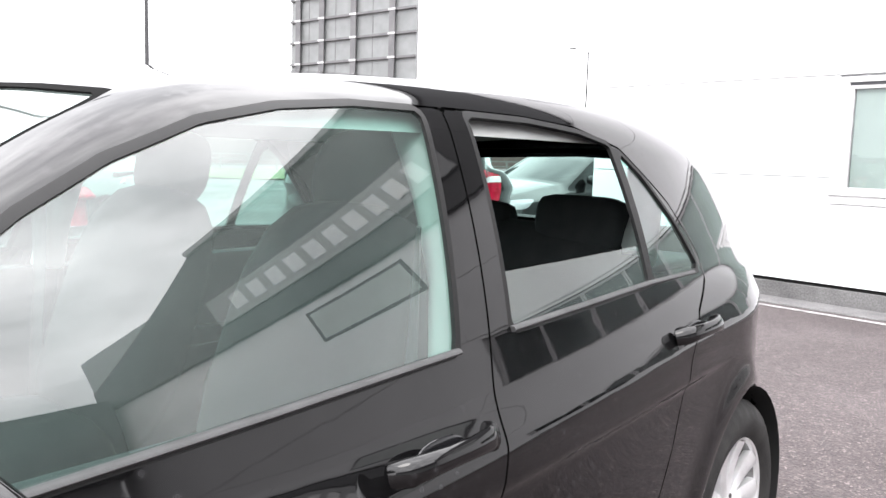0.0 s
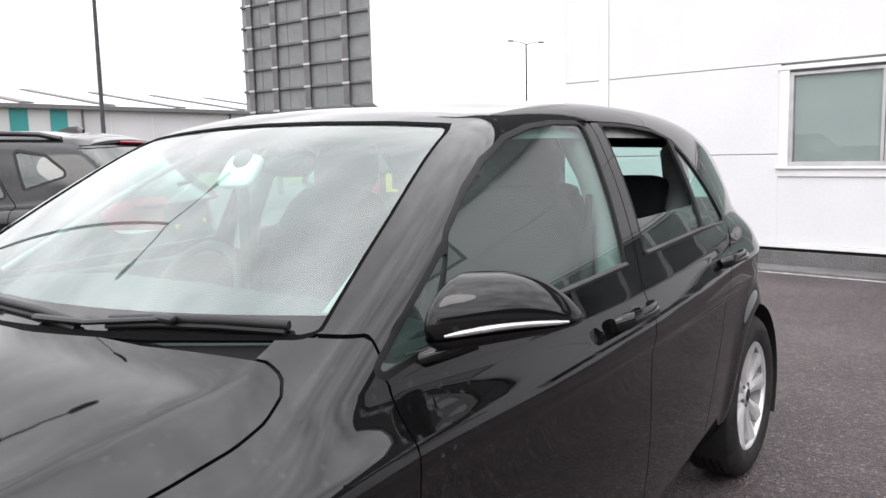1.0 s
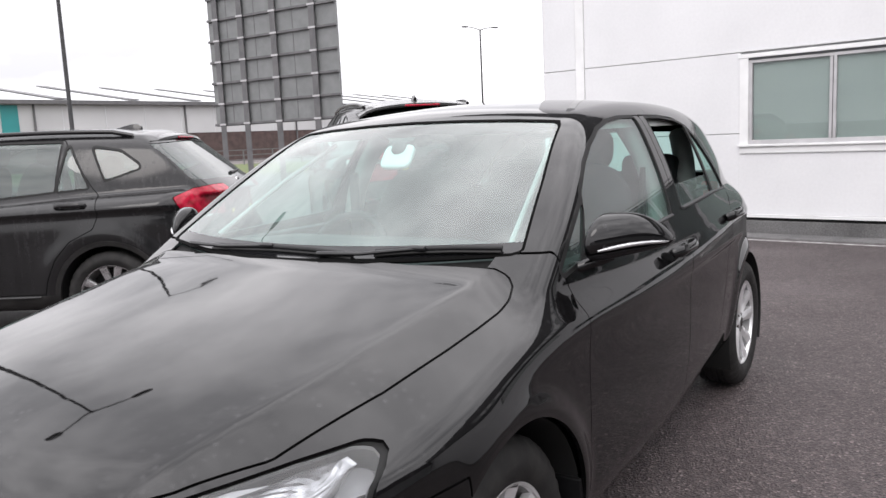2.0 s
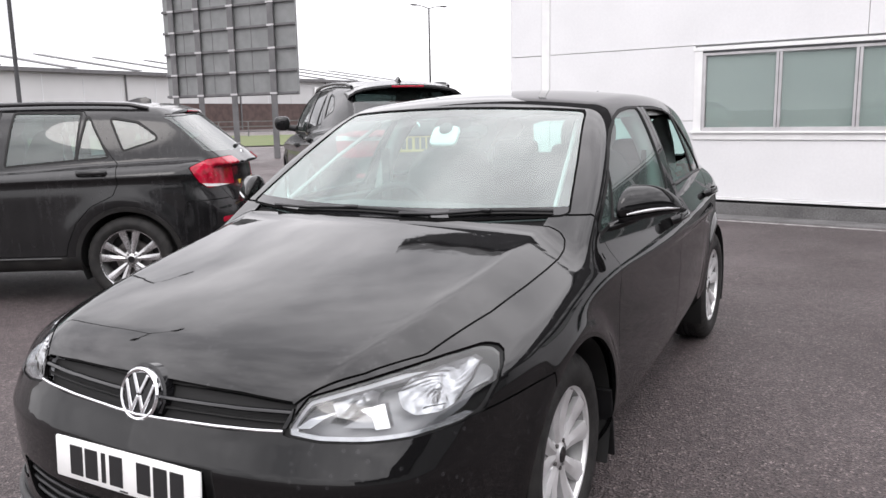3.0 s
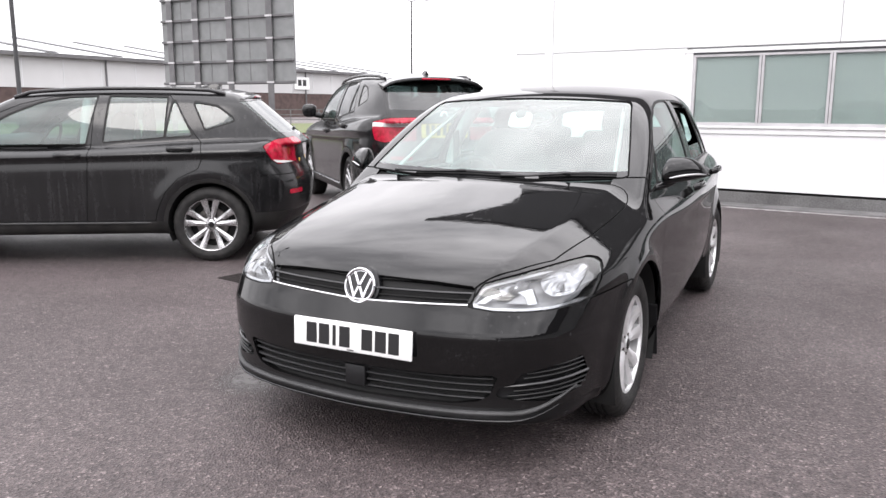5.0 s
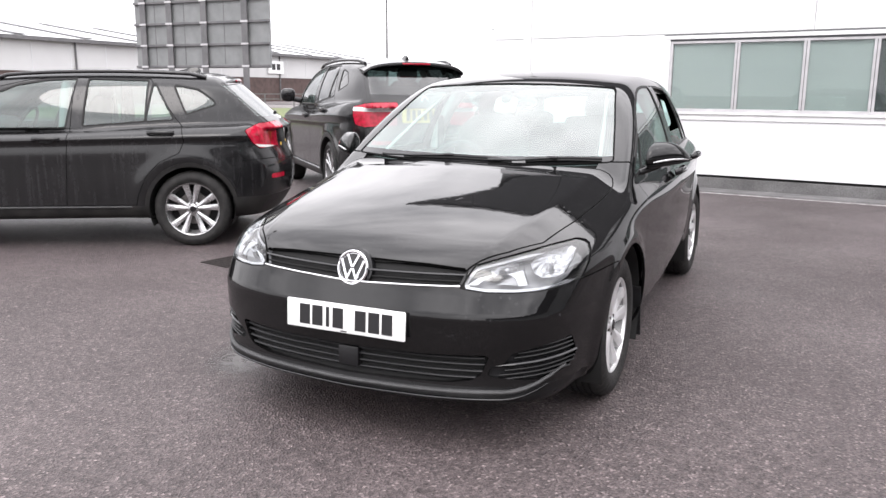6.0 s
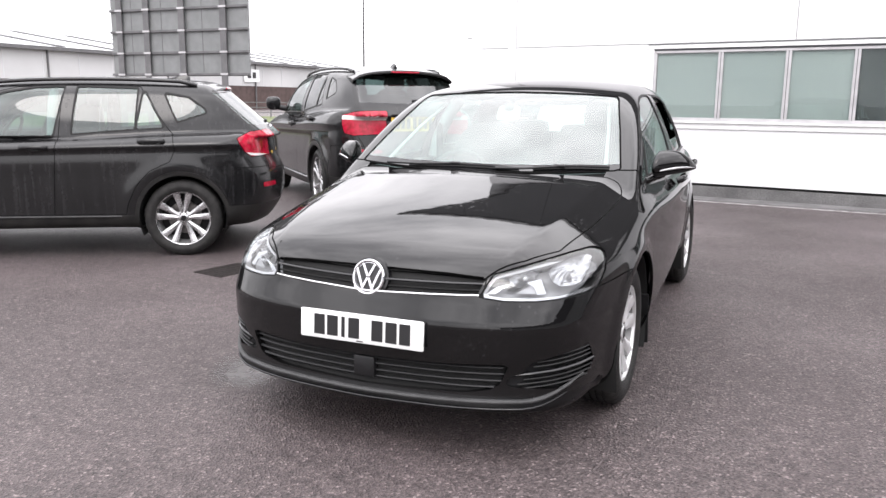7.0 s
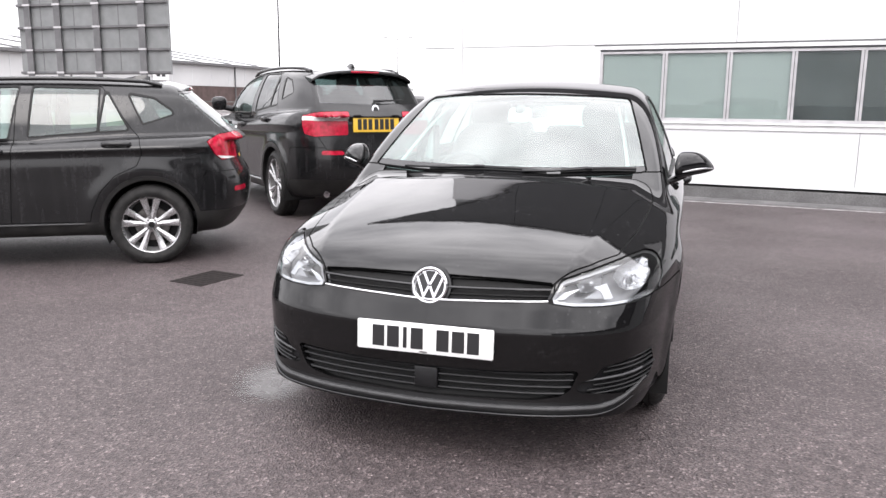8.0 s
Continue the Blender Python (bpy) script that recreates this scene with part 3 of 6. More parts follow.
# ---- wheels ----
def wheel_thing(parent, at, side, r=0.316, rim=0.214, width=0.205, pairs=5, spread=0.27, twist=0.0, spoke=0.046, rim_mat=None, flare=(0.42, 0.62)):
    """A wheel under a car: tyre, alloy rim, spokes and brake disc. side: +1 or -1, the way its face looks along x."""
    rim_mat = rim_mat or ALLOY
    hub = new("wheel")
    hub.parent = parent
    hub.matrix_basis = pose(*at) @ Matrix.Diagonal((side, 1, 1, 1))
    w = width / 2
    prof = [(rim - 0.004, w - 0.012), (rim + 0.006, w - 0.002), (rim + 0.03, w + 0.004), (r - 0.05, w + 0.006), (r - 0.018, w - 0.008), (r - 0.006, w - 0.022)]
    tread = [(r, w - 0.032)]
    for g in (0.042, 0.014, -0.014, -0.042):
        tread += [(r, g + 0.005), (r - 0.008, g + 0.004), (r - 0.008, g - 0.004), (r, g - 0.005)]
    tread += [(r, -w + 0.032)]
    bm = lathe_bm(prof + tread + [(a, -b) for a, b in prof[::-1]], 120, "X")
    for v in bm.verts:                                        # grooves between the shoulder blocks
        rr = math.hypot(v.co.y, v.co.z)
        if rr > r - 0.030 and abs(v.co.x) > w - 0.040 and round(math.atan2(v.co.y, v.co.z) / (2 * math.pi) * 120) % 3 == 0:
            v.co.y, v.co.z = v.co.y * (1 - 0.005 / rr), v.co.z * (1 - 0.005 / rr)
    part("tyre", bm, TYRE, hub, "black road tyre with moulded tread", 40)
    part("rim", lathe_bm([(rim + 0.002, w - 0.016), (rim - 0.004, w - 0.009), (rim - 0.010, w - 0.012), (rim - 0.013, w - 0.024)], 64, "X"), rim_mat, hub, "silver alloy rim", 40)
    # Greyer than the rim paint: shade inside the wheel put into the colour.
    part("barrel", lathe_bm([(rim - 0.012, w - 0.022), (rim - 0.020, w - 0.050), (rim - 0.030, 0.0), (rim - 0.034, -w + 0.03)], 64, "X"), BARREL, hub, "shaded grey inside of the rim", 40)
    bm = bmesh.new()
    f0, f1 = w - 0.030, w - 0.018
    for k in range(pairs):
        for sgn in (-1, 1):
            a0 = 2 * math.pi * k / pairs + sgn * 0.17
            a1 = 2 * math.pi * k / pairs + sgn * spread + twist
            p0, p1 = Vector((0, math.sin(a0), math.cos(a0))), Vector((0, math.sin(a1), math.cos(a1)))
            q = p1.cross(Vector((1, 0, 0)))
            inner, outer = p0 * 0.045, p1 * (rim - 0.014)
            wi, wo = spoke * flare[0], spoke * flare[1]
            sect = []
            for t in (0.0, 0.35, 0.7, 1.0):
                c, ww, fx = inner.lerp(outer, t), wi + (wo - wi) * t, f0 + (f1 - f0 + 0.004) * t - 0.006 * math.sin(math.pi * t)
                sect.append([bm.verts.new(Vector((fx - 0.026, 0, 0)) + c - q * ww), bm.verts.new(Vector((fx - 0.005, 0, 0)) + c - q * ww * 0.95),
                             bm.verts.new(Vector((fx + 0.003, 0, 0)) + c), bm.verts.new(Vector((fx - 0.005, 0, 0)) + c + q * ww * 0.95), bm.verts.new(Vector((fx - 0.026, 0, 0)) + c + q * ww)])
            for s0, s1 in zip(sect, sect[1:]):
                for i in range(4):
                    bm.faces.new((s0[i], s0[i + 1], s1[i + 1], s1[i]))
    bmesh.ops.recalc_face_normals(bm, faces=bm.faces)
    part("spokes", bm, rim_mat, hub, "silver twin alloy spokes", 35)
    bm = lathe_bm([(0.0, f0 + 0.006), (0.026, f0 + 0.006), (0.031, f0 + 0.001), (0.048, f0 - 0.004), (0.064, f0 - 0.012), (0.066, f0 - 0.04)], 32, "X")
    part("hub_centre", bm, rim_mat, hub, "silver hub centre", 30)
    part("hub_cap", lathe_bm([(0.0, f0 + 0.011), (0.023, f0 + 0.009), (0.027, f0 + 0.004)], 24, "X"), GLOSS_BLACK, hub, "dark round centre cap", 30)
    for k in range(5):
        a = 2 * math.pi * (k + 0.5) / 5
        part("wheel_bolt", lathe_bm([(0, f0 + 0.002), (0.007, f0 + 0.002), (0.008, f0 - 0.012)], 8, "X"), BRAKE, hub, "", 20, pose(0, 0.044 * math.sin(a), 0.044 * math.cos(a)))
    part("brake_disc", lathe_bm([(0.06, 0.012), (0.135, 0.012), (0.138, 0.006), (0.138, -0.01), (0.06, -0.01)], 36, "X"), BRAKE, hub, "grey steel brake disc", 30)
    part("wheel_back", lathe_bm([(0.0, -0.02), (rim - 0.03, -0.02)], 36, "X"), DARK, hub)
    return hub


def arch_liner(parent, at, side, r, depth):
    """The dark moulded liner inside a wheel arch."""
    bm = bmesh.new()
    rows = []
    for k in range(25):
        a = radians(-25 + 230 * k / 24)
        rows.append([bm.verts.new((side * s, at[1] + r * math.cos(a), at[2] + r * math.sin(a))) for s in (at[0], at[0] - depth)])
    for p, q in zip(rows, rows[1:]):
        bm.faces.new((p[0], p[1], q[1], q[0]))
    back = [p[1] for p in rows]
    bm.faces.new(back)
    part("arch_liner", bm, DARK, parent, "", 60)


def handle_bm(length=0.20):
    """A bar door handle with a flared end, over a dished recess; along y, face towards +x."""
    bm = tube_bm([(-0.004, -length / 2, -0.003), (0.018, -length / 2 + 0.012, -0.001), (0.027, -length / 3, 0.001), (0.031, -length / 8, 0.002), (0.031, length / 8, 0.003), (0.027, length / 3, 0.004), (0.018, length / 2 - 0.012, 0.004), (-0.004, length / 2, 0.003)],
                 [0.009, 0.010, 0.009, 0.008, 0.008, 0.009, 0.011, 0.010], 12, 1.9)
    return bm


R_OUTER = [(0.640, 0.698), (0.650, 0.720), (0.690, 0.734), (0.730, 0.740), (0.752, 0.730), (0.760, 0.702), (0.750, 0.664), (0.733, 0.654), (0.690, 0.652), (0.662, 0.668)]
R_INNER = [(0.518, 0.682), (0.540, 0.696), (0.586, 0.706), (0.606, 0.699), (0.606, 0.678), (0.590, 0.660), (0.560, 0.652), (0.536, 0.655)]


def reflector_bm(outline, depth, lens_y):
    """A clipped parabolic lamp reflector: its rim follows the lens, its bowl is pressed in facets."""
    cx, cz = (sum(p[i] for p in outline) / len(outline) for i in (0, 1))
    rim = []
    for (x0, z0), (x1, z1) in zip(outline, outline[1:] + outline[:1]):
        rim += [(x0 + (x1 - x0) * k / 3, z0 + (z1 - z0) * k / 3) for k in range(3)]
    yc = lens_y(cx, cz, 0.028)
    bm = bmesh.new()
    rings = [[bm.verts.new((x, lens_y(x, z, 0.050), z)) for x, z in rim]]
    for n_ring, k in enumerate((1.0, 0.84, 0.66, 0.48, 0.30, 0.12)):
        row = []
        for n_seg, (x, z) in enumerate(rim):
            px, pz = cx + (x - cx) * k, cz + (z - cz) * k
            edge = lens_y(x, z, 0.026)
            dent = 0.0035 if 0 < n_ring < 5 and (n_seg + n_ring) % 2 else 0.0
            row.append(bm.verts.new((px, yc + (edge - yc) * k + depth * (1 - k * k) + dent, pz)))
        rings.append(row)
    n = len(rim)
    for a, b in zip(rings, rings[1:]):
        for q in range(n):
            bm.faces.new((a[q], a[(q + 1) % n], b[(q + 1) % n], b[q]))
    bm.faces.new(rings[-1])
    bmesh.ops.recalc_face_normals(bm, faces=bm.faces)
    return bm


# ---- black five-door hatchback ----
golf = thing("hatchback_car", "glossy black five-door hatchback parked on damp asphalt, rear window open", "car")

H_skin = skin_of(hatch, (-0.05, -1.0, 0.12), (0.98, 3.44, 1.50), 0.0165)
_, H_half = split(H_skin, H_skin.v[:, 0])
H_half.v[np.abs(H_half.v[:, 0]) < 1e-7, 0] = 0.0
H_half.n[H_half.v[:, 0] == 0, 0] = 0.0
GAP = 0.0028
gaps = []


def pick(S, d_of, gap=GAP):
    """Takes the panel where d_of < 0 out of a skin, with a shut line round it: (panel, rest)."""
    d = d_of(S)
    inner, _ = split(S, d + gap)
    near, rest = split(S, d - gap)
    if gap:
        _, band = split(near, d_of(near) + gap)
        gaps.append(shifted(band, -0.010))
    return inner, rest


def yz(pts, r=0.0):
    return lambda S: np.maximum(polygon(S.v[:, [1, 2]], pts, r), 0.40 - S.v[:, 0])


def xz(pts, y0, y1, r=0.0):
    full = pts
    return lambda S: np.maximum(polygon(S.v[:, [0, 2]], full, r), np.maximum(y0 - S.v[:, 1], S.v[:, 1] - y1))


# wheel arches
A_F, A_R = (0.0, 0.312, 0.362), (2.63, 0.312, 0.358)
arch = lambda S: np.maximum(np.minimum(np.hypot(S.v[:, 1] - A_F[0], (S.v[:, 2] - A_F[1]) * 0.97) - A_F[2], np.hypot(S.v[:, 1] - A_R[0], (S.v[:, 2] - A_R[1]) * 0.97) - A_R[2]), 0.5 - S.v[:, 0])
_, rest = split(H_half, arch(H_half))

# glass of the sides, with rubber seals
W_QUARTER = [(0.425, 0.946), (0.545, 0.968), (0.655, 1.100), (0.540, 1.026)]
W_FRONT = [(0.585, 0.972), (0.80, 0.982), (1.02, 0.991), (1.352, 1.006), (1.436, 1.347), (1.30, 1.346), (1.16, 1.333), (1.03, 1.307), (0.90, 1.259), (0.80, 1.206), (0.690, 1.131)]
W_REAR = [(1.512, 1.018), (2.040, 1.032), (2.072, 1.311), (1.95, 1.332), (1.76, 1.344), (1.572, 1.345)]
W_TAIL = [(2.082, 1.034), (2.385, 1.030), (2.295, 1.14), (2.19, 1.245), (2.118, 1.294)]
M_FRONT = [(0.535, 0.966), (0.60, 0.972), (0.700, 1.128), (0.652, 1.100)]
M_REAR = [(2.035, 1.033), (2.09, 1.035), (2.122, 1.290), (2.070, 1.300)]
def flat_pane(S):
    """Side glass curves in one sweep, free of the rounding of the pillars and the roof edge."""
    y, z = S.v[:, 1], S.v[:, 2]
    x = H_BELT(y) - 0.30 * (z - 1.0) - 0.42 * np.maximum(z - 1.0, 0) ** 2
    v = S.v.copy()
    v[:, 0] += 0.35 * (x - v[:, 0])
    n = np.stack([np.ones(len(y)), -(H_BELT(y + 0.01) - H_BELT(y - 0.01)) / 0.02, 0.30 + 0.84 * np.maximum(z - 1.0, 0)], 1)
    return Skin(v, n / np.linalg.norm(n, axis=1)[:, None], S.f)


panes, seals = {}, []
for key, pts in (("quarter", W_QUARTER), ("front", W_FRONT), ("rear", W_REAR), ("tail", W_TAIL)):
    dd = yz(pts, 0.006)
    panes[key], rest = split(rest, dd(rest))
    panes[key] = flat_pane(panes[key])
for key, group_pts in (("front", (W_QUARTER, W_FRONT, M_FRONT)), ("rear", (W_REAR, W_TAIL, M_REAR))):
    dd = lambda S: np.min([yz(pts, 0.006)(S) for pts in group_pts], axis=0)
    ring, rest = split(rest, dd(rest) - 0.011)
    seals.append((key, ring))
# windscreen and rear window
W_SCREEN = [(-0.3, 0.985), (0.0, 0.985), (0.42, 0.990), (0.672, 1.000), (0.690, 1.006), (0.632, 1.17), (0.566, 1.330), (0.548, 1.346), (0.40, 1.356), (0.2, 1.363), (0.0, 1.366), (-0.3, 1.366)]
W_BACK = [(-0.3, 1.045), (0.0, 1.045), (0.50, 1.06), (0.535, 1.10), (0.49, 1.27), (0.44, 1.292), (0.0, 1.306), (-0.3, 1.306)]
screen_d = lambda S: np.maximum(xz(W_SCREEN, -1, 1.2)(S), 0.2 - S.v[:, 1])
screen, rest = split(rest, screen_d(rest))
frit, screen = split(screen, screen.v[:, 2] - (1.016 + 0.022 * screen.v[:, 0] ** 2))
s_ring, rest = split(rest, screen_d(rest) - 0.007)
back, rest = split(rest, xz(W_BACK, 2.7, 4)(rest))
# lamps, grille and bumper inserts
L_HEAD = [(0.436, 0.622), (0.52, 0.612), (0.62, 0.611), (0.70, 0.615), (0.775, 0.626), (0.802, 0.642), (0.810, 0.690), (0.802, 0.722), (0.785, 0.742), (0.762, 0.755), (0.735, 0.760), (0.68, 0.752), (0.60, 0.735), (0.53, 0.717), (0.472, 0.700)]
head_d = xz(L_HEAD, -1.2, -0.2, 0.0)
head, rest = pick(rest, head_d, 0.003)
G_UP = [(-0.3, 0.612), (0.0, 0.612), (0.30, 0.617), (0.427, 0.628), (0.450, 0.690), (0.30, 0.699), (0.0, 0.703), (-0.3, 0.703)]
grille, rest = split(rest, xz(G_UP, -1.2, -0.7)(rest))
G_LOW = [(-0.3, 0.262), (0.0, 0.262), (0.40, 0.272), (0.49, 0.286), (0.525, 0.31), (0.555, 0.386), (0.30, 0.376), (0.0, 0.372), (-0.3, 0.372)]
low_grille, rest = split(rest, xz(G_LOW, -1.2, -0.6)(rest))
G_FOG = [(0.545, 0.300), (0.725, 0.284), (0.780, 0.308), (0.800, 0.355), (0.790, 0.432), (0.70, 0.412), (0.628, 0.392), (0.600, 0.352), (0.552, 0.338)]
fog, rest = split(rest, xz(G_FOG, -1.2, -0.3)(rest))
TAIL_L = [(2.98, 0.84), (3.02, 0.90), (3.02, 1.0), (3.5, 1.0), (3.5, 0.84)]
tail_lamp, rest = pick(rest, lambda S: np.maximum(polygon(S.v[:, [1, 2]], TAIL_L), 0.42 - S.v[:, 0]))
# bonnet
B_TOP = [(-0.3, -0.832), (0.0, -0.832), (0.25, -0.822), (0.44, -0.795), (0.56, -0.665), (0.648, -0.52), (0.700, -0.25), (0.722, -0.05), (0.733, 0.08), (0.737, 0.17), (0.733, 0.235), (0.719, 0.28), (0.695, 0.305), (0.655, 0.313), (0.42, 0.250), (0.2, 0.220), (0.0, 0.210), (-0.3, 0.210)]
bonnet, rest = pick(rest, lambda S: np.maximum(polygon(S.v[:, :2], B_TOP), np.maximum(0.66 - S.v[:, 2], 0.25 - S.n[:, 2])))
cowl, rest = split(rest, np.maximum(polygon(rest.v[:, :2], [(-0.3, 0.15), (0.62, 0.15), (0.635, 0.36), (0.66, 0.50), (-0.3, 0.50)]), rest.v[:, 2] - 1.03))
cowl, cowl_ends = largest(cowl)
# bumper, wing, doors, rear bumper, tailgate
valance, rest = split(rest, np.maximum(np.maximum(rest.v[:, 1] + 0.42, rest.v[:, 2] - 0.262), -1.0 - rest.v[:, 1]))
bumper, rest = pick(rest, lambda S: np.maximum(np.maximum(S.v[:, 1] + 0.22, S.v[:, 2] - (0.632 + 0.06 * np.clip(S.v[:, 1] + 0.56, 0, 1))), -1.0 - S.v[:, 1]))
F_DOOR = [(0.44, 0.255), (0.425, 0.50), (0.420, 0.80), (0.432, 0.925), (0.410, 0.945), (0.533, 1.035), (0.648, 1.112), (0.735, 1.172), (0.796, 1.217), (0.893, 1.270), (1.024, 1.318), (1.155, 1.345), (1.30, 1.360), (1.505, 1.362), (1.443, 1.02), (1.425, 0.93), (1.398, 0.80), (1.39, 0.255)]
R_DOOR = [(1.39, 0.255), (1.398, 0.80), (1.425, 0.93), (1.443, 1.02), (1.505, 1.362), (1.75, 1.361), (1.95, 1.350), (2.13, 1.310), (2.30, 1.19), (2.425, 1.05), (2.415, 1.00), (2.26, 0.94), (2.17, 0.875), (2.14, 0.78), (2.09, 0.66), (2.02, 0.55), (1.985, 0.45), (1.975, 0.255)]
door_f, rest = pick(rest, yz(F_DOOR), 0.0018)
door_r, rest = pick(rest, yz(R_DOOR))
wing, rest = pick(rest, lambda S: np.maximum(np.maximum(S.v[:, 1] - 0.43, 0.2 - S.v[:, 2]), np.maximum(S.v[:, 2] - 0.999, 0.45 - S.v[:, 0])))
r_bumper, rest = pick(rest, lambda S: np.maximum(2.95 - S.v[:, 1], S.v[:, 2] - 0.62))
tailgate, body = pick(rest, lambda S: np.maximum(np.maximum(2.9 - S.v[:, 1], polygon(S.v[:, [0, 2]], [(-0.3, 0.62), (0.60, 0.62), (0.63, 0.80), (0.60, 1.0), (0.55, 1.28), (0.50, 1.325), (-0.3, 1.34)])), 0.3 - S.n[:, 1]))

skin_mesh("body", whole(body), BLACK_PAINT, golf, "glossy black roof, pillars and sills", 0.014)
skin_mesh("bonnet", whole(bonnet), BLACK_PAINT, golf, "glossy black bonnet with two crease lines", 0.02)
skin_mesh("front_bumper", whole(bumper), BLACK_PAINT, golf, "glossy black front bumper", 0.03)
skin_mesh("bumper_valance", whole(valance), VALANCE, golf, "black plastic valance under the bumper", 0.02)
skin_mesh("rear_bumper", whole(r_bumper), BLACK_PAINT, golf, "", 0.015)
skin_mesh("tailgate", whole(tailgate), BLACK_PAINT, golf, "", 0.015)
skin_mesh("cowl", whole(shifted(cowl, -0.012)), SCUTTLE, golf, "matt black plastic scuttle below the windscreen")
w_pane = skin_mesh("windscreen", whole(shifted(screen, -0.003)), SCREEN, golf, "wide windscreen with a pale sky sheen")
skin_mesh("windscreen_frit", whole(shifted(frit, -0.003)), GLOSS_BLACK, golf, "black printed band along the windscreen's lower edge")
skin_mesh("windscreen_seal", whole(s_ring), SEAL, golf, "", 0.006)
b_pane = skin_mesh("rear_window", whole(shifted(back, -0.003)), GLASS, golf, "")
for g_ob in (w_pane, b_pane):
    g_ob.visible_shadow = False
skin_mesh("shut_line", whole(Skin(np.vstack([g.v for g in gaps]), np.vstack([g.n for g in gaps]),
          [tuple(i + o for i in f) for g, o in zip(gaps, np.cumsum([0] + [len(g.v) for g in gaps[:-1]]).tolist()) for f in g.f])), DARK, golf)
for sd in (1, -1):
    fix = (lambda S: S) if sd > 0 else mirrored
    skin_mesh("cowl_edge", fix(shifted(cowl_ends, -0.012)), SCUTTLE, golf, "")
    skin_mesh("front_wing", fix(wing), BLACK_PAINT, golf, "", 0.014)
    for nm, dr, keys, hy, hz in (("front_door", door_f, ("quarter", "front"), 1.247, 0.893), ("rear_door", door_r, ("rear", "tail"), 2.165, 0.914)):
        d_ob = skin_mesh(nm, fix(dr), BLACK_PAINT, golf, "glossy black door with rain spots", 0.014)
        for key in keys:
            pane = panes[key]
            if key == "rear" and sd > 0:                      # wound down, its upper edge still showing
                pane, _ = split(pane, pane.v[:, 2] - (1.098 + 0.01 * (pane.v[:, 1] - 1.5)))
            ob = skin_mesh("window_pane", fix(shifted(pane, -0.006)), GLASS, d_ob, "lowered green glass pane" if key == "rear" and sd > 0 else "green tinted pane")
            ob.visible_shadow = False
        for key, ring in seals:
            if key in keys:
                skin_mesh("window_seal", fix(ring), RUBBER, d_ob, "black rubber window seal", 0.008)
        belt = [(0.60, 0.965), (0.80, 0.974), (1.02, 0.983), (1.36, 0.998)] if nm == "front_door" else [(1.50, 1.010), (1.78, 1.019), (2.05, 1.025), (2.34, 1.018)]
        part("belt_moulding", tube_bm([(sd * (surface_x(hatch, y, z) + 0.001), y, z) for y, z in belt], 0.0085, 10, 0.6), GREY_PLASTIC, d_ob, "grey rubber moulding under the glass", 50)
        xs = float(H_WIDTH(hy) + H_SIDE(hz - H_CREASE(hy)))
        part("door_handle", handle_bm(0.19), BLACK_PAINT, d_ob, "glossy black bar handle", 60, pose(sd * (xs - 0.002), hy, hz, 0, -14 * sd, -1.5 * sd) @ Matrix.Diagonal((sd, 1, 1, 1)))
        part("handle_recess", blob_bm((0, 0, 0), (0.006, 0.10, 0.045), 2.4), GLOSS_BLACK, d_ob, "", 60, pose(sd * (xs - 0.001), hy - 0.005, hz, 0, -14 * sd, 0))
    # headlamp: lens, housing, two reflectors, bright lower strip
    lamp = skin_mesh("headlight", fix(head), CLEAR, golf, "clear headlight with twin chrome reflectors", 0.0)
    lamp.visible_shadow = False
    skin_mesh("lamp_housing", fix(shifted(head, -0.062)), LAMP_GREY, lamp, "satin grey lamp housing")
    rim_band = split(head, -(head_d(head) + 0.012))[0]
    bright, dark_band = split(rim_band, rim_band.v[:, 2] - (0.636 + 0.05 * np.clip(rim_band.v[:, 0] - 0.74, 0, 1)))
    skin_mesh("lamp_strip", fix(shifted(bright, -0.006)), CHROME_SOFT, lamp, "bright strip along the lamp's lower edge", 0.03)
    dark_band = largest(split(dark_band, dark_band.v[:, 2] - 0.738)[0])[0]
    skin_mesh("lamp_bezel", fix(shifted(dark_band, -0.014)), LAMP_GREY, lamp, "grey lamp bezel", 0.012)
    def lens_y(x, z, back):
        return surface_y(hatch, x, z, -1.1, 0) + back
    for outline, depth in ((R_OUTER, 0.052), (R_INNER, 0.040)):
        bm = reflector_bm(outline, depth, lens_y)
        mirror_m = Matrix.Diagonal((sd, 1, 1, 1))
        part("reflector_bowl", bm, BOWL, lamp, "facetted chrome reflector bowl", None, mirror_m)
        cx, cz = (sum(p[i] for p in outline) / len(outline) for i in (0, 1))
        part("bulb", blob_bm((0, 0, 0), (0.020, 0.036, 0.020), 2, 12, 8), CHROME_SOFT, lamp, "bulb with a silvered cap", 60, pose(sd * cx, lens_y(cx, cz, 0.045), cz))
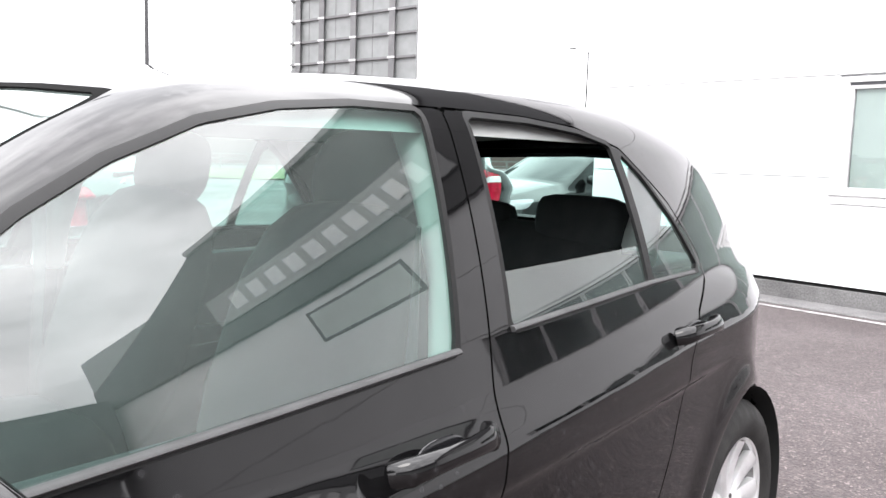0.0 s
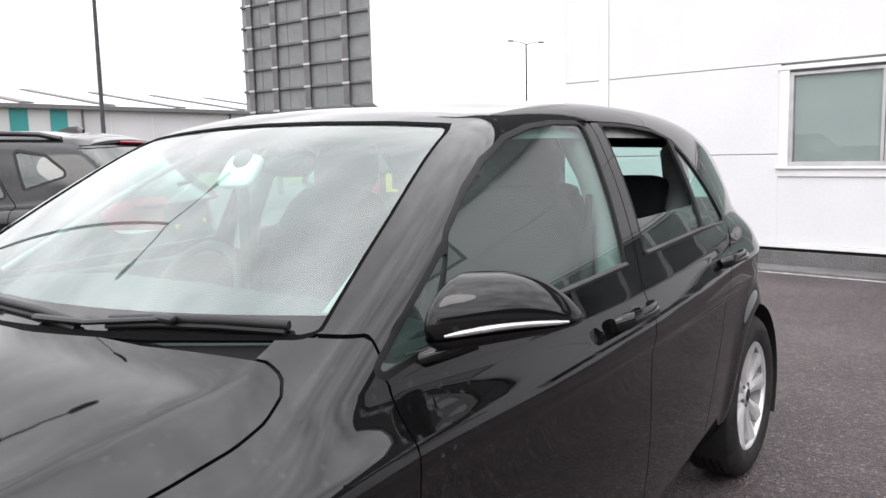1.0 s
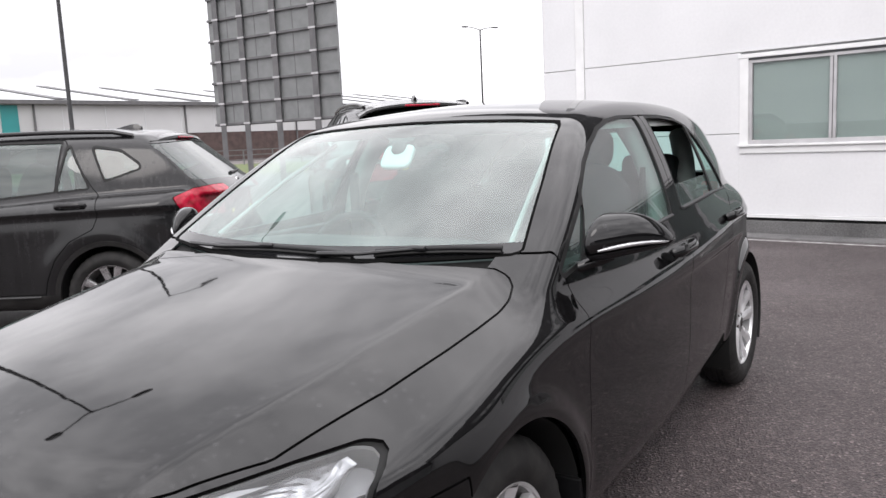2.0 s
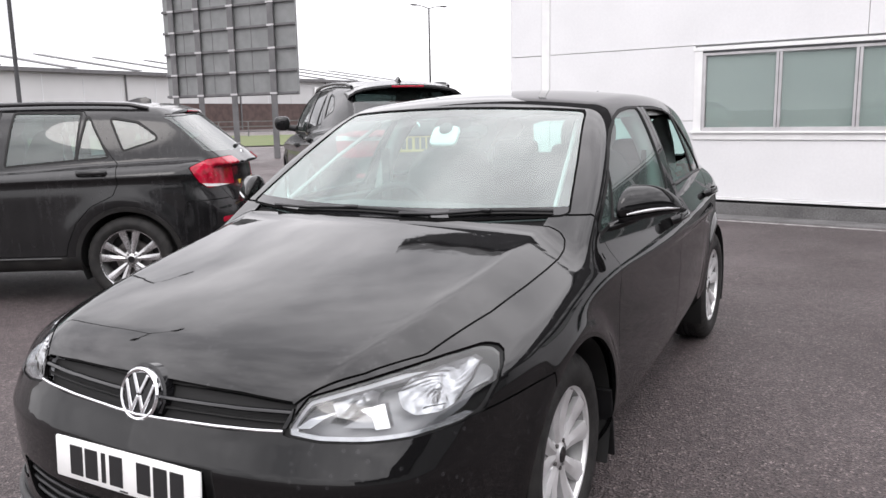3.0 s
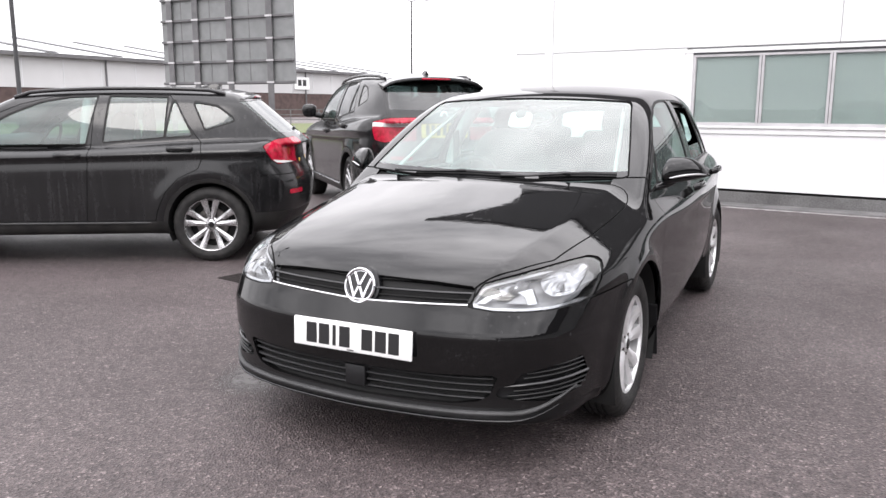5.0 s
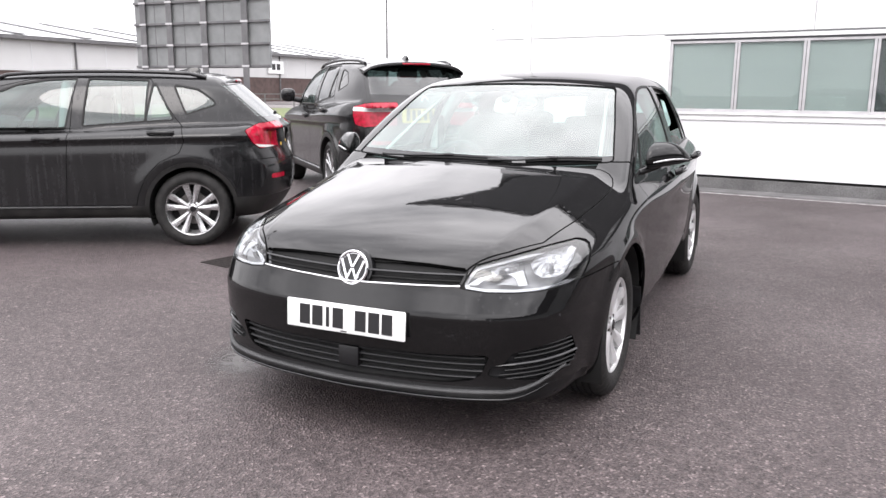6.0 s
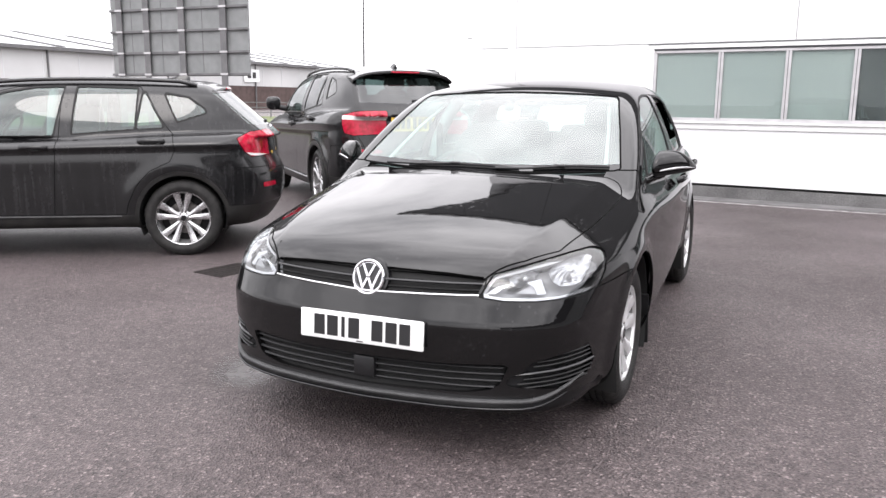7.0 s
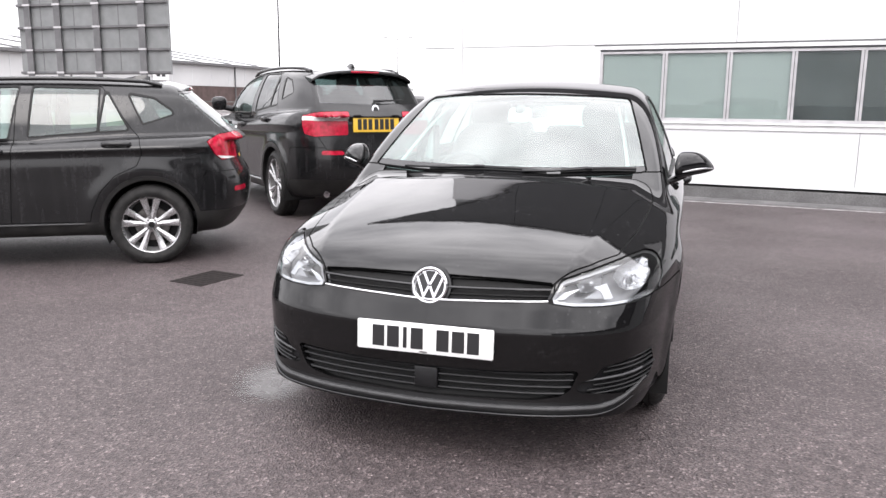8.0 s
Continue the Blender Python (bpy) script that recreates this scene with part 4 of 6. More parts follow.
    for nm, pts, back, thick, mt, lb in (("lamp_fin", [(0.578, 0.668), (0.622, 0.678), (0.648, 0.630), (0.620, 0.627), (0.606, 0.652)], 0.030, 0.016, CHROME_SOFT, "bright fin between the reflectors"),
                                         ("lamp_fin", [(0.452, 0.630), (0.480, 0.652), (0.540, 0.668), (0.510, 0.652), (0.484, 0.631)], 0.020, 0.012, CHROME_SOFT, "bright sliver at the lamp's inner tip"),
                                         ("lamp_plate", [(0.548, 0.630), (0.596, 0.662), (0.604, 0.650), (0.616, 0.629)], 0.034, 0.010, LAMP_GREY, "grey plate below the reflectors"),
                                         ("lamp_slot", [(0.512, 0.636), (0.525, 0.650), (0.570, 0.652), (0.545, 0.634)], 0.046, 0.010, DARK, ""),
                                         ("lamp_slot", [(0.690, 0.650), (0.694, 0.662), (0.735, 0.664), (0.732, 0.650)], 0.046, 0.010, DARK, "")):
        bm = bmesh.new()
        near = [bm.verts.new((sd * x, lens_y(x, z, back), z)) for x, z in pts]
        deep = [bm.verts.new((sd * x, lens_y(x, z, back + thick), z)) for x, z in pts]
        bm.faces.new(near)
        for k in range(len(pts)):
            q = (k + 1) % len(pts)
            bm.faces.new((near[k], near[q], deep[q], deep[k]))
        bmesh.ops.recalc_face_normals(bm, faces=bm.faces)
        part(nm, bm, mt, lamp, lb)
    skin_mesh("tail_light", fix(tail_lamp), RED_LENS, golf, "red tail light wrapped round the corner", 0.01)
    # side grille beside the lower intake, with slats
    insert = skin_mesh("bumper_insert", fix(shifted(fog, -0.022)), BLACK_PLASTIC, golf, "slatted black plastic bumper insert")
    for z0, xa, xb, thick in ((0.424, 0.665, 0.786, 0.0055), (0.407, 0.645, 0.788, 0.0055), (0.390, 0.632, 0.790, 0.0055), (0.366, 0.556, 0.796, 0.0095), (0.345, 0.600, 0.792, 0.0055), (0.328, 0.580, 0.790, 0.0055), (0.312, 0.575, 0.782, 0.0055)):
        pts = [(sd * x, surface_y(hatch, x, z0 - 0.1 * (0.8 - x) + 0.006, -1.0, 0) + 0.010, z0 - 0.1 * (0.8 - x)) for x in np.linspace(xa, xb, 8)]
        part("slat", tube_bm(pts, thick, 8, 0.7), GLOSS_BLACK if thick > 0.008 else VALANCE, insert, "", 50)
    # door mirror
    mirror = new("door_mirror")
    mirror.parent = golf
    tagged(mirror, "black door mirror with a clear indicator strip")
    def mirror_point(k, a, grow=0.0):
        """A point of the mirror's shell: k from its inner end to its tip, a round its section, from the front over the top."""
        end = max(1 - (2 * k - 1) ** 10, 0.0) ** 0.5
        top = 1.046 + 0.042 * math.sin(math.pi * min(k * 4.2 + 0.25, 1.0) / 2) - 0.074 * (max(k - 0.36, 0) / 0.64) ** 2.3
        low = 0.960 + 0.036 * k
        front, rear = 0.480 + 0.130 * k + 0.055 * k ** 4, 0.610 + 0.100 * k
        cz, hz, cy, hy = (top + low) / 2, ((top - low) / 2) * (0.25 + 0.75 * end) + grow, (front + rear) / 2, ((rear - front) / 2) * (0.5 + 0.5 * end) + grow
        ca, sa = math.cos(a), math.sin(a)
        e = 2 / 2.15
        dz = hz * abs(sa) ** e * (1 if sa > 0 else -1)
        return Vector((sd * (0.822 + 0.188 * k), cy - hy * abs(ca) ** e * (1 if ca > 0 else -1) + 0.30 * dz, cz + dz))
    def mirror_bm(a0, a1, grow=0.0, ka=0.0, kb=1.0):
        bm = bmesh.new()
        ks = [ka + (kb - ka) * (0.5 - 0.5 * math.cos(math.pi * i / 26)) for i in range(27)]
        rows = [[bm.verts.new(mirror_point(k, radians(a0 + (a1 - a0) * j / 40), grow)) for j in range(41)] for k in ks]
        for p, q in zip(rows, rows[1:]):
            for i in range(40):
                bm.faces.new((p[i], p[i + 1], q[i + 1], q[i]) if sd < 0 else (p[i], q[i], q[i + 1], p[i + 1]))
        for row in (rows[0], rows[-1]):
            bm.faces.new(row)
        bmesh.ops.remove_doubles(bm, verts=bm.verts, dist=0.0004)
        bmesh.ops.recalc_face_normals(bm, faces=bm.faces)
        return bm
    part("mirror_cap", mirror_bm(-28, 332, 0.0), BLACK_PAINT, mirror, "glossy black mirror cap", 60)
    part("mirror_base", mirror_bm(-150, -42, 0.004), BLACK_PLASTIC, mirror, "matt black mirror underside", 60)
    part("indicator_strip", tube_bm([mirror_point(k, radians(-36 + 14 * k), 0.001) for k in (0.20, 0.32, 0.44, 0.56, 0.68, 0.80, 0.90, 0.965)], [0.003, 0.006, 0.0065, 0.0065, 0.006, 0.006, 0.005, 0.003], 10, 0.9), INDICATOR, mirror, "clear indicator strip", 50)
    part("mirror_foot", tube_bm([(sd * 0.775, 0.515, 0.936), (sd * 0.800, 0.530, 0.944), (sd * 0.835, 0.555, 0.958), (sd * 0.87, 0.58, 0.972)], [0.017, 0.017, 0.017, 0.016], 12, 1.0), BLACK_PAINT, mirror, "", 50)
    part("mirror_glass", box_bm((-0.060, 0.0, -0.034), (0.040, 0.004, 0.026), 0.002), MIRROR, mirror, "", None, pose(sd * 0.900, 0.648, 1.018, 0, 0, 27 * sd))
    # wheels and what hides behind them
    wheel_thing(golf, (sd * 0.738, A_F[0], 0.316), sd, spread=0.28, spoke=0.046, rim_mat=BRIGHT_ALLOY, flare=(0.40, 0.72))
    wheel_thing(golf, (sd * 0.698, A_R[0], 0.316), sd, spread=0.28, spoke=0.046, rim_mat=BRIGHT_ALLOY, flare=(0.40, 0.72))
    arch_liner(golf, (0.856, A_F[0], A_F[1]), sd, 0.368, 0.36)
    arch_liner(golf, (0.800, A_R[0], A_R[1]), sd, 0.364, 0.36)
    for yy, fx in ((0.372, 0.765), (2.985, 0.67)):
        part("mud_flap", box_bm((-0.10, -0.006, -0.14), (0.10, 0.006, 0.12), 0.004), BLACK_PLASTIC, golf, "black rubber mud flap", None, pose(sd * fx, yy, 0.30, 12, 0, 0))

# front details
gr = skin_mesh("upper_grille", whole(shifted(grille, -0.028)), DARK, golf, "dark slatted upper grille")
lg = skin_mesh("lower_grille", whole(shifted(low_grille, -0.030)), DARK, golf, "dark slatted lower grille")


def face_bar(z, xa, xb, out, rad, flat=1.0, rise=0.0):
    return tube_bm([(x, surface_y(hatch, abs(x), z + rise * abs(x), -1.0, 0) - out, z + rise * abs(x)) for x in np.linspace(xa, xb, 25)], rad, 8, flat)


for z0, rad, out, mt in ((0.657, 0.0085, -0.010, GLOSS_BLACK), (0.686, 0.0045, -0.024, DARK), (0.632, 0.005, -0.022, DARK)):
    part("grille_slat", face_bar(z0, -0.44, 0.44, out, rad, 0.7, 0.02), mt, gr, "", 50)
part("grille_chrome_line", face_bar(0.613, -0.432, 0.432, 0.000, 0.0050, 0.9, 0.035), CHROME, gr, "thin chrome line under the grille", 50)
for z0 in (0.288, 0.312, 0.338, 0.362):
    part("grille_slat", face_bar(z0, -0.53, 0.53, -0.016, 0.0065, 0.8, 0.01), BLACK_PLASTIC, lg, "", 50)
part("sensor_block", box_bm((-0.045, surface_y(hatch, 0, 0.33, -1, 0) - 0.001, 0.285), (0.045, surface_y(hatch, 0, 0.33, -1, 0) + 0.03, 0.366), 0.008), BLACK_PLASTIC, lg, "square black sensor cover", 40)
for nm, z0, rad, reach, out, mt, lb in (("bumper_lip", 0.238, 0.013, 0.775, 0.002, GREY_PLASTIC, "satin dark grey lip sweeping up at the bumper's corners"), ("splitter_edge", 0.213, 0.007, 0.735, 0.004, GLOSS_BLACK, "thin glossy edge under the lip")):
    lip = [(float(x), z0 + 0.012 * abs(x) + 2.4 * max(abs(x) - 0.60, 0) ** 2) for x in np.linspace(-reach, reach, 45)]
    part(nm, tube_bm([(x, surface_y(hatch, abs(x), z, -1.0, 0) - out, z) for x, z in lip], [rad * (1.0 - 0.6 * max(abs(x) / reach - 0.85, 0) / 0.15) for x, z in lip], 10, 0.7), mt, golf, lb, 50)
# number plate: white, with plain bars in place of its characters
yp = -0.914
plate = part("number_plate", box_bm((-0.26, -0.006, -0.0555), (0.26, 0.004, 0.0555), 0.006, 2), PLATE_WHITE, golf, "white number plate with black characters as plain bars", 40, pose(0, yp, 0.477, -3, 0, 0))
part("plate_holder", box_bm((-0.24, 0.002, -0.045), (0.24, 0.05, 0.045), 0.004), BLACK_PLASTIC, golf, "", None, pose(0, yp, 0.477, -3, 0, 0))
for cx, cw in ((-0.175, 0.046), (-0.118, 0.046), (-0.072, 0.014), (-0.026, 0.046), (0.072, 0.046), (0.130, 0.046), (0.186, 0.044)):
    part("character_bar", box_bm((cx - cw / 2, -0.0082, -0.039), (cx + cw / 2, -0.0060, 0.039)), INK, plate)
part("plate_mark", box_bm((-0.014, -0.0078, -0.050), (0.014, -0.0060, -0.046)), GREY_PLASTIC, plate)
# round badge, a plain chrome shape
badge = part("badge", lathe_bm([(0.0, 0.006), (0.056, 0.006), (0.058, 0.012), (0.063, 0.014), (0.068, 0.010), (0.069, 0.0), (0.069, -0.025)], 48, "Y"), CHROME, golf, "round chrome badge", 35, pose(0, surface_y(hatch, 0, 0.66, -1, 0) + 0.002, 0.660, 14, 0, 180))
part("badge_surround", lathe_bm([(0.070, -0.004), (0.078, -0.006), (0.080, -0.03)], 48, "Y"), GLOSS_BLACK, badge, "gloss black badge surround", 40)
part("badge_field", lathe_bm([(0.0, 0.0075), (0.0545, 0.0075)], 40, "Y"), GLOSS_BLACK, badge, "dark badge field", None)
for bx, bz, bl, tilt in ((-0.0135, 0.026, 0.054, 26), (0.0135, 0.026, 0.054, -26), (-0.034, -0.008, 0.082, 22), (0.034, -0.008, 0.082, -22), (-0.0115, -0.024, 0.046, -24), (0.0115, -0.024, 0.046, 24)):
    part("badge_bar", box_bm((-0.0052, 0.0075, -bl / 2), (0.0052, 0.0125, bl / 2), 0.002), CHROME, badge, "", None, pose(bx, 0, bz, 0, -tilt, 0))

# wipers
def on_screen(x, z, out):
    y = surface_y(lambda p: hatch_parts(p)[1], abs(x), z, 0.0, 1.4)
    return (x, y - out * 0.51, z + out * 0.86)


for pts, arm, blade_l in (([(0.645, 1.004), (0.52, 1.006), (0.40, 1.003), (0.30, 0.996)], [(0.12, 0.986), (0.26, 0.988), (0.42, 1.001)], 1), ([(0.235, 0.988), (0.10, 0.997), (-0.06, 1.000), (-0.24, 0.996), (-0.36, 0.992)], [(-0.50, 0.988), (-0.30, 0.990), (-0.10, 0.999)], 2)):
    wp = new("windscreen_wiper")
    wp.parent = golf
    tagged(wp, "black flat-blade windscreen wiper at rest")
    part("wiper_blade", tube_bm([on_screen(x, z, 0.010) for x, z in pts], 0.0075, 8, 1.2), BLACK_PLASTIC, wp, "", 50)
    part("wiper_rubber", tube_bm([on_screen(x, z - 0.006, 0.006) for x, z in pts], 0.005, 6), RUBBER, wp, "", 50)
    part("wiper_arm", tube_bm([on_screen(x, z, 0.015) for x, z in arm], [0.010, 0.008, 0.007], 8, 0.7), BLACK_PLASTIC, wp, "", 50)
    jx, jz = arm[-1]
    jp = on_screen(jx, jz, 0.015)
    part("wiper_joint", box_bm((-0.028, -0.009, -0.006), (0.028, 0.009, 0.008), 0.006), BLACK_PLASTIC, wp, "", 40, pose(*jp, 25, 0, 0))

# roof aerial
part("roof_aerial", tube_bm([(0, 2.72, 1.385), (0, 2.76, 1.41), (0, 2.88, 1.47)], [0.018, 0.008, 0.003], 8), BLACK_PLASTIC, golf, "", 50)

# interior
cabin_floor = part("cabin_floor", box_bm((-0.60, 0.35, 0.27), (0.60, 3.0, 0.32), 0.01), FABRIC, golf, "")
for sd in (1, -1):
    fix = (lambda S: S) if sd > 0 else mirrored
    for y0, y1 in ((0.45, 1.40), (1.46, 2.25)):
        part("door_card", box_bm((-0.03, y0, 0.32), (0.03, y1, 0.955), 0.02), DASH, golf, "dark moulded door lining", 40, pose(sd * (0.74 if y0 < 1 else 0.715), 0, 0))
        part("armrest", box_bm((-0.04, y0 + 0.2, 0.66), (0.04, y1 - 0.12, 0.72), 0.02), DASH, golf, "", 40, pose(sd * 0.69, 0, 0))
    part("pillar_trim", tube_bm([(sd * 0.735, 1.44, 0.95), (sd * 0.715, 1.455, 1.08), (sd * 0.655, 1.475, 1.22), (sd * 0.585, 1.50, 1.33)], [0.045, 0.042, 0.04, 0.045], 10, 1.0), LINING, golf, "pale grey lining of the centre pillar", 50)
    part("seat_belt", tube_bm([(sd * 0.685, 1.40, 1.17), (sd * 0.68, 1.395, 0.95), (sd * 0.67, 1.36, 0.55)], 0.022, 8, 0.2), GREY_PLASTIC, golf, "", 50)
    part("pillar_trim", tube_bm([(sd * 0.60, 0.50, 1.0), (sd * 0.545, 0.80, 1.17), (sd * 0.49, 1.06, 1.30)], 0.009, 8), LINING, golf, "pale grey lining of the windscreen pillar", 50)
    part("pillar_trim", tube_bm([(sd * 0.56, 2.42, 1.02), (sd * 0.52, 2.52, 1.15), (sd * 0.46, 2.64, 1.27)], 0.05, 10), LINING, golf, "pale grey lining of the rear pillar", 50)
    part("side_lining", box_bm((-0.03, 2.25, 0.32), (0.03, 2.72, 0.96), 0.03), DASH, golf, "", 40, pose(sd * 0.60, 0, 0))
    # front seat
    fs = new("front_seat")
    fs.parent = golf
    tagged(fs, "charcoal cloth front seat with a headrest")
    part("seat_cushion", blob_bm((0, 0, 0), (0.52, 0.55, 0.20), 3.4), FABRIC, fs, "", 60, pose(sd * 0.36, 1.10, 0.55, 8, 0, 0))
    part("backrest", blob_bm((0, 0, 0), (0.50, 0.19, 0.68), 3.2), FABRIC, fs, "", 60, pose(sd * 0.36, 1.46, 0.86, -20, 0, 0))
    part("headrest", blob_bm((0, 0, 0), (0.27, 0.11, 0.19), 3.0), FABRIC, fs, "rounded cloth headrest", 60, pose(sd * 0.36, 1.60, 1.235, -12, 0, 0))
    for dx in (-0.06, 0.06):
        part("headrest_post", tube_bm([(sd * 0.36 + dx, 1.555, 1.08), (sd * 0.36 + dx, 1.59, 1.20)], 0.006, 8), CHROME, fs, "", 50)
for cx, cw in ((0.46, 0.30), (0.0, 0.30), (-0.46, 0.30)):
    hs = part("rear_headrest", blob_bm((0, 0, 0), (0.275, 0.10, 0.165), 5.5), FABRIC, golf, "black cloth rear headrest", 60, pose(cx * 0.82, 2.43, 1.10 if cx else 1.07, -8, 0, 0))
    for dx in (-0.06, 0.06):
        part("headrest_post", tube_bm([(dx, 0, -0.05), (dx, -0.005, -0.16)], 0.006, 8), CHROME, hs, "", 50)
part("rear_bench", blob_bm((0, 0, 0), (1.28, 0.52, 0.20), 4.0), FABRIC, golf, "charcoal cloth rear bench", 60, pose(0, 2.02, 0.56, 6, 0, 0))
part("rear_backrest", blob_bm((0, 0, 0), (1.28, 0.17, 0.62), 4.0), FABRIC, golf, "charcoal cloth rear backrest", 60, pose(0, 2.36, 0.80, -18, 0, 0))
part("parcel_shelf", box_bm((-0.52, 2.48, 0.96), (0.52, 3.02, 0.985), 0.008), DASH, golf, "dark parcel shelf behind the rear seat", 40)
dash_bm = tube_bm([(-0.70, 0.66, 0.86), (-0.35, 0.62, 0.875), (0.35, 0.62, 0.875), (0.70, 0.66, 0.86)], [0.16, 0.19, 0.19, 0.16], 18, 0.62)
part("dashboard", dash_bm, DASH, golf, "dark soft dashboard under the windscreen", 50)
part("dashboard_top", box_bm((-0.66, 0.33, 0.90), (0.66, 0.66, 0.955), 0.02), DASH, golf, "", 40)
wheel_c = pose(-0.36, 0.92, 0.86, 62, 0, 0)
part("steering_wheel", lathe_bm([(0.185 + 0.016 * math.cos(k * math.pi / 5), 0.016 * math.sin(k * math.pi / 5)) for k in range(10)], 40, "Z", True), DASH, golf, "dark steering wheel on the right-hand side", 60, wheel_c)
part("steering_hub", blob_bm((0, 0, -0.02), (0.20, 0.15, 0.07), 2.6), DASH, golf, "", 60, wheel_c)
part("steering_spoke", box_bm((-0.18, -0.02, -0.012), (0.18, 0.02, 0.0), 0.006), DASH, golf, "", 40, wheel_c)
cover = part("sensor_cover", blob_bm((0, 0, 0), (0.128, 0.024, 0.100), 5.0), PALE_SHELL, golf, "pale moulded cover behind the top of the windscreen", 60, pose(-0.025, 0.845, 1.250, -38, 0, 0))
part("sensor_foot", blob_bm((0, 0, 0), (0.062, 0.030, 0.056), 2.2), GREY_PLASTIC, cover, "dark rounded foot", 60, pose(0.0, -0.012, 0.032))
part("rear_view_mirror", blob_bm((0, 0, 0), (0.24, 0.035, 0.075), 3.0), GLOSS_BLACK, golf, "interior rear-view mirror", 60, pose(0, 0.985, 1.268, -10, 0, -8))
part("mirror_stem", blob_bm((0, 0, 0), (0.06, 0.08, 0.045), 2.6), BLACK_PLASTIC, golf, "", 60, pose(0, 0.985, 1.298, -30, 0, 0))
top_in, _ = split(H_half, np.maximum(np.maximum(0.98 - H_half.v[:, 1], H_half.v[:, 1] - 2.80), 1.335 - H_half.v[:, 2]))
skin_mesh("roof_lining", whole(shifted(top_in, -0.028)), LINING, golf, "pale grey cloth roof lining")
for yv in (0.42, 2.98):
    part("bulkhead", box_bm((-0.72 + 0.14 * (yv > 1), yv - 0.02, 0.25), (0.72 - 0.14 * (yv > 1), yv + 0.02, 0.88), 0.01), DARK, golf)


# ---- ground ----
def asphalt_material():
    """Damp tarmac: pale and dark chippings, broad damp and dusty areas of their own shape."""
    m = bpy.data.materials.new("damp asphalt")
    m.use_nodes = True
    n, l = m.node_tree.nodes, m.node_tree.links
    b = n["Principled BSDF"]
    co = n.new("ShaderNodeTexCoord")
    stone, broad, mid = n.new("ShaderNodeTexVoronoi"), n.new("ShaderNodeTexNoise"), n.new("ShaderNodeTexNoise")
    stone.inputs["Scale"].default_value = 112.0
    broad.inputs["Scale"].default_value, broad.inputs["Detail"].default_value = 0.55, 5
    mid.inputs["Scale"].default_value, mid.inputs["Detail"].default_value = 14.0, 6
    for t in (stone, broad, mid):
        l.new(co.outputs["Object"], t.inputs["Vector"])
    ramp = n.new("ShaderNodeValToRGB")
    e = ramp.color_ramp.elements
    e[0].position, e[0].color = 0.0, (0.023, 0.0187, 0.0190, 1)
    e[1].position, e[1].color = 1.0, (0.30, 0.248, 0.243, 1)
    k = ramp.color_ramp.elements.new(0.45)
    k.color = (0.065, 0.0515, 0.0522, 1)
    k = ramp.color_ramp.elements.new(0.8)
    k.color = (0.105, 0.084, 0.084, 1)
    l.new(stone.outputs["Color"], ramp.inputs["Fac"])
    r1, mx = n.new("ShaderNodeMapRange"), n.new("ShaderNodeMix")
    r1.inputs["From Min"].default_value, r1.inputs["From Max"].default_value = 0.35, 0.65
    r1.inputs["To Min"].default_value, r1.inputs["To Max"].default_value = 0.80, 1.12
    l.new(broad.outputs["Fac"], r1.inputs["Value"])
    mx.data_type, mx.blend_type, mx.inputs["Factor"].default_value = "RGBA", "MULTIPLY", 1.0
    l.new(ramp.outputs["Color"], mx.inputs["A"])
    l.new(r1.outputs["Result"], mx.inputs["B"])
    r3, m3 = n.new("ShaderNodeMapRange"), n.new("ShaderNodeMix")
    r3.inputs["From Min"].default_value, r3.inputs["From Max"].default_value = 0.3, 0.7
    r3.inputs["To Min"].default_value, r3.inputs["To Max"].default_value = 0.82, 1.18
    l.new(mid.outputs["Fac"], r3.inputs["Value"])
    m3.data_type, m3.blend_type, m3.inputs["Factor"].default_value = "RGBA", "MULTIPLY", 1.0
    l.new(mx.outputs["Result"], m3.inputs["A"])
    l.new(r3.outputs["Result"], m3.inputs["B"])
    l.new(m3.outputs["Result"], b.inputs["Base Color"])
    r2 = n.new("ShaderNodeMapRange")
    r2.inputs["From Min"].default_value, r2.inputs["From Max"].default_value = 0.35, 0.7
    r2.inputs["To Min"].default_value, r2.inputs["To Max"].default_value = 0.62, 0.42
    l.new(broad.outputs["Fac"], r2.inputs["Value"])
    l.new(r2.outputs["Result"], b.inputs["Roughness"])
    bp = n.new("ShaderNodeBump")
    b.inputs["Specular IOR Level"].default_value = 0.35
    bp.inputs["Strength"].default_value, bp.inputs["Distance"].default_value = 1.0, 0.008
    l.new(stone.outputs["Distance"], bp.inputs["Height"])
    l.new(bp.outputs["Normal"], b.inputs["Normal"])
    return m


ASPHALT = asphalt_material()
WHITE_PANEL = material("white coated steel panel", (0.72, 0.72, 0.73), 0.42, vary=0.10, scale=0.9, second=(0.66, 0.66, 0.67), fine=0.02, fine_scale=30, bump=0.04, bump_scale=6)
WHITE_TRIM = material("white trim", (0.80, 0.80, 0.80), 0.4, vary=0.12, scale=3)
DARK_CLAD = material("dark grey cladding", (0.035, 0.036, 0.040), 0.45, vary=0.25, scale=2)
GREY_FRAME = material("grey aluminium frame", (0.50, 0.49, 0.50), 0.4, 0.2, vary=0.2, scale=6)
CONCRETE = material("grey concrete", (0.15, 0.147, 0.147), 0.85, vary=0.5, scale=2.5, second=(0.09, 0.088, 0.088), fine=0.25, fine_scale=60, bump=0.5, bump_scale=50)
LINE_PAINT = material("worn white line paint", (0.46, 0.45, 0.45), 0.7, vary=0.9, scale=9, second=(0.16, 0.15, 0.15), fine=0.3, fine_scale=90)
BLIND = material("pale green window blind", (0.50, 0.525, 0.515), 0.85, vary=0.18, scale=3, second=(0.43, 0.455, 0.445))
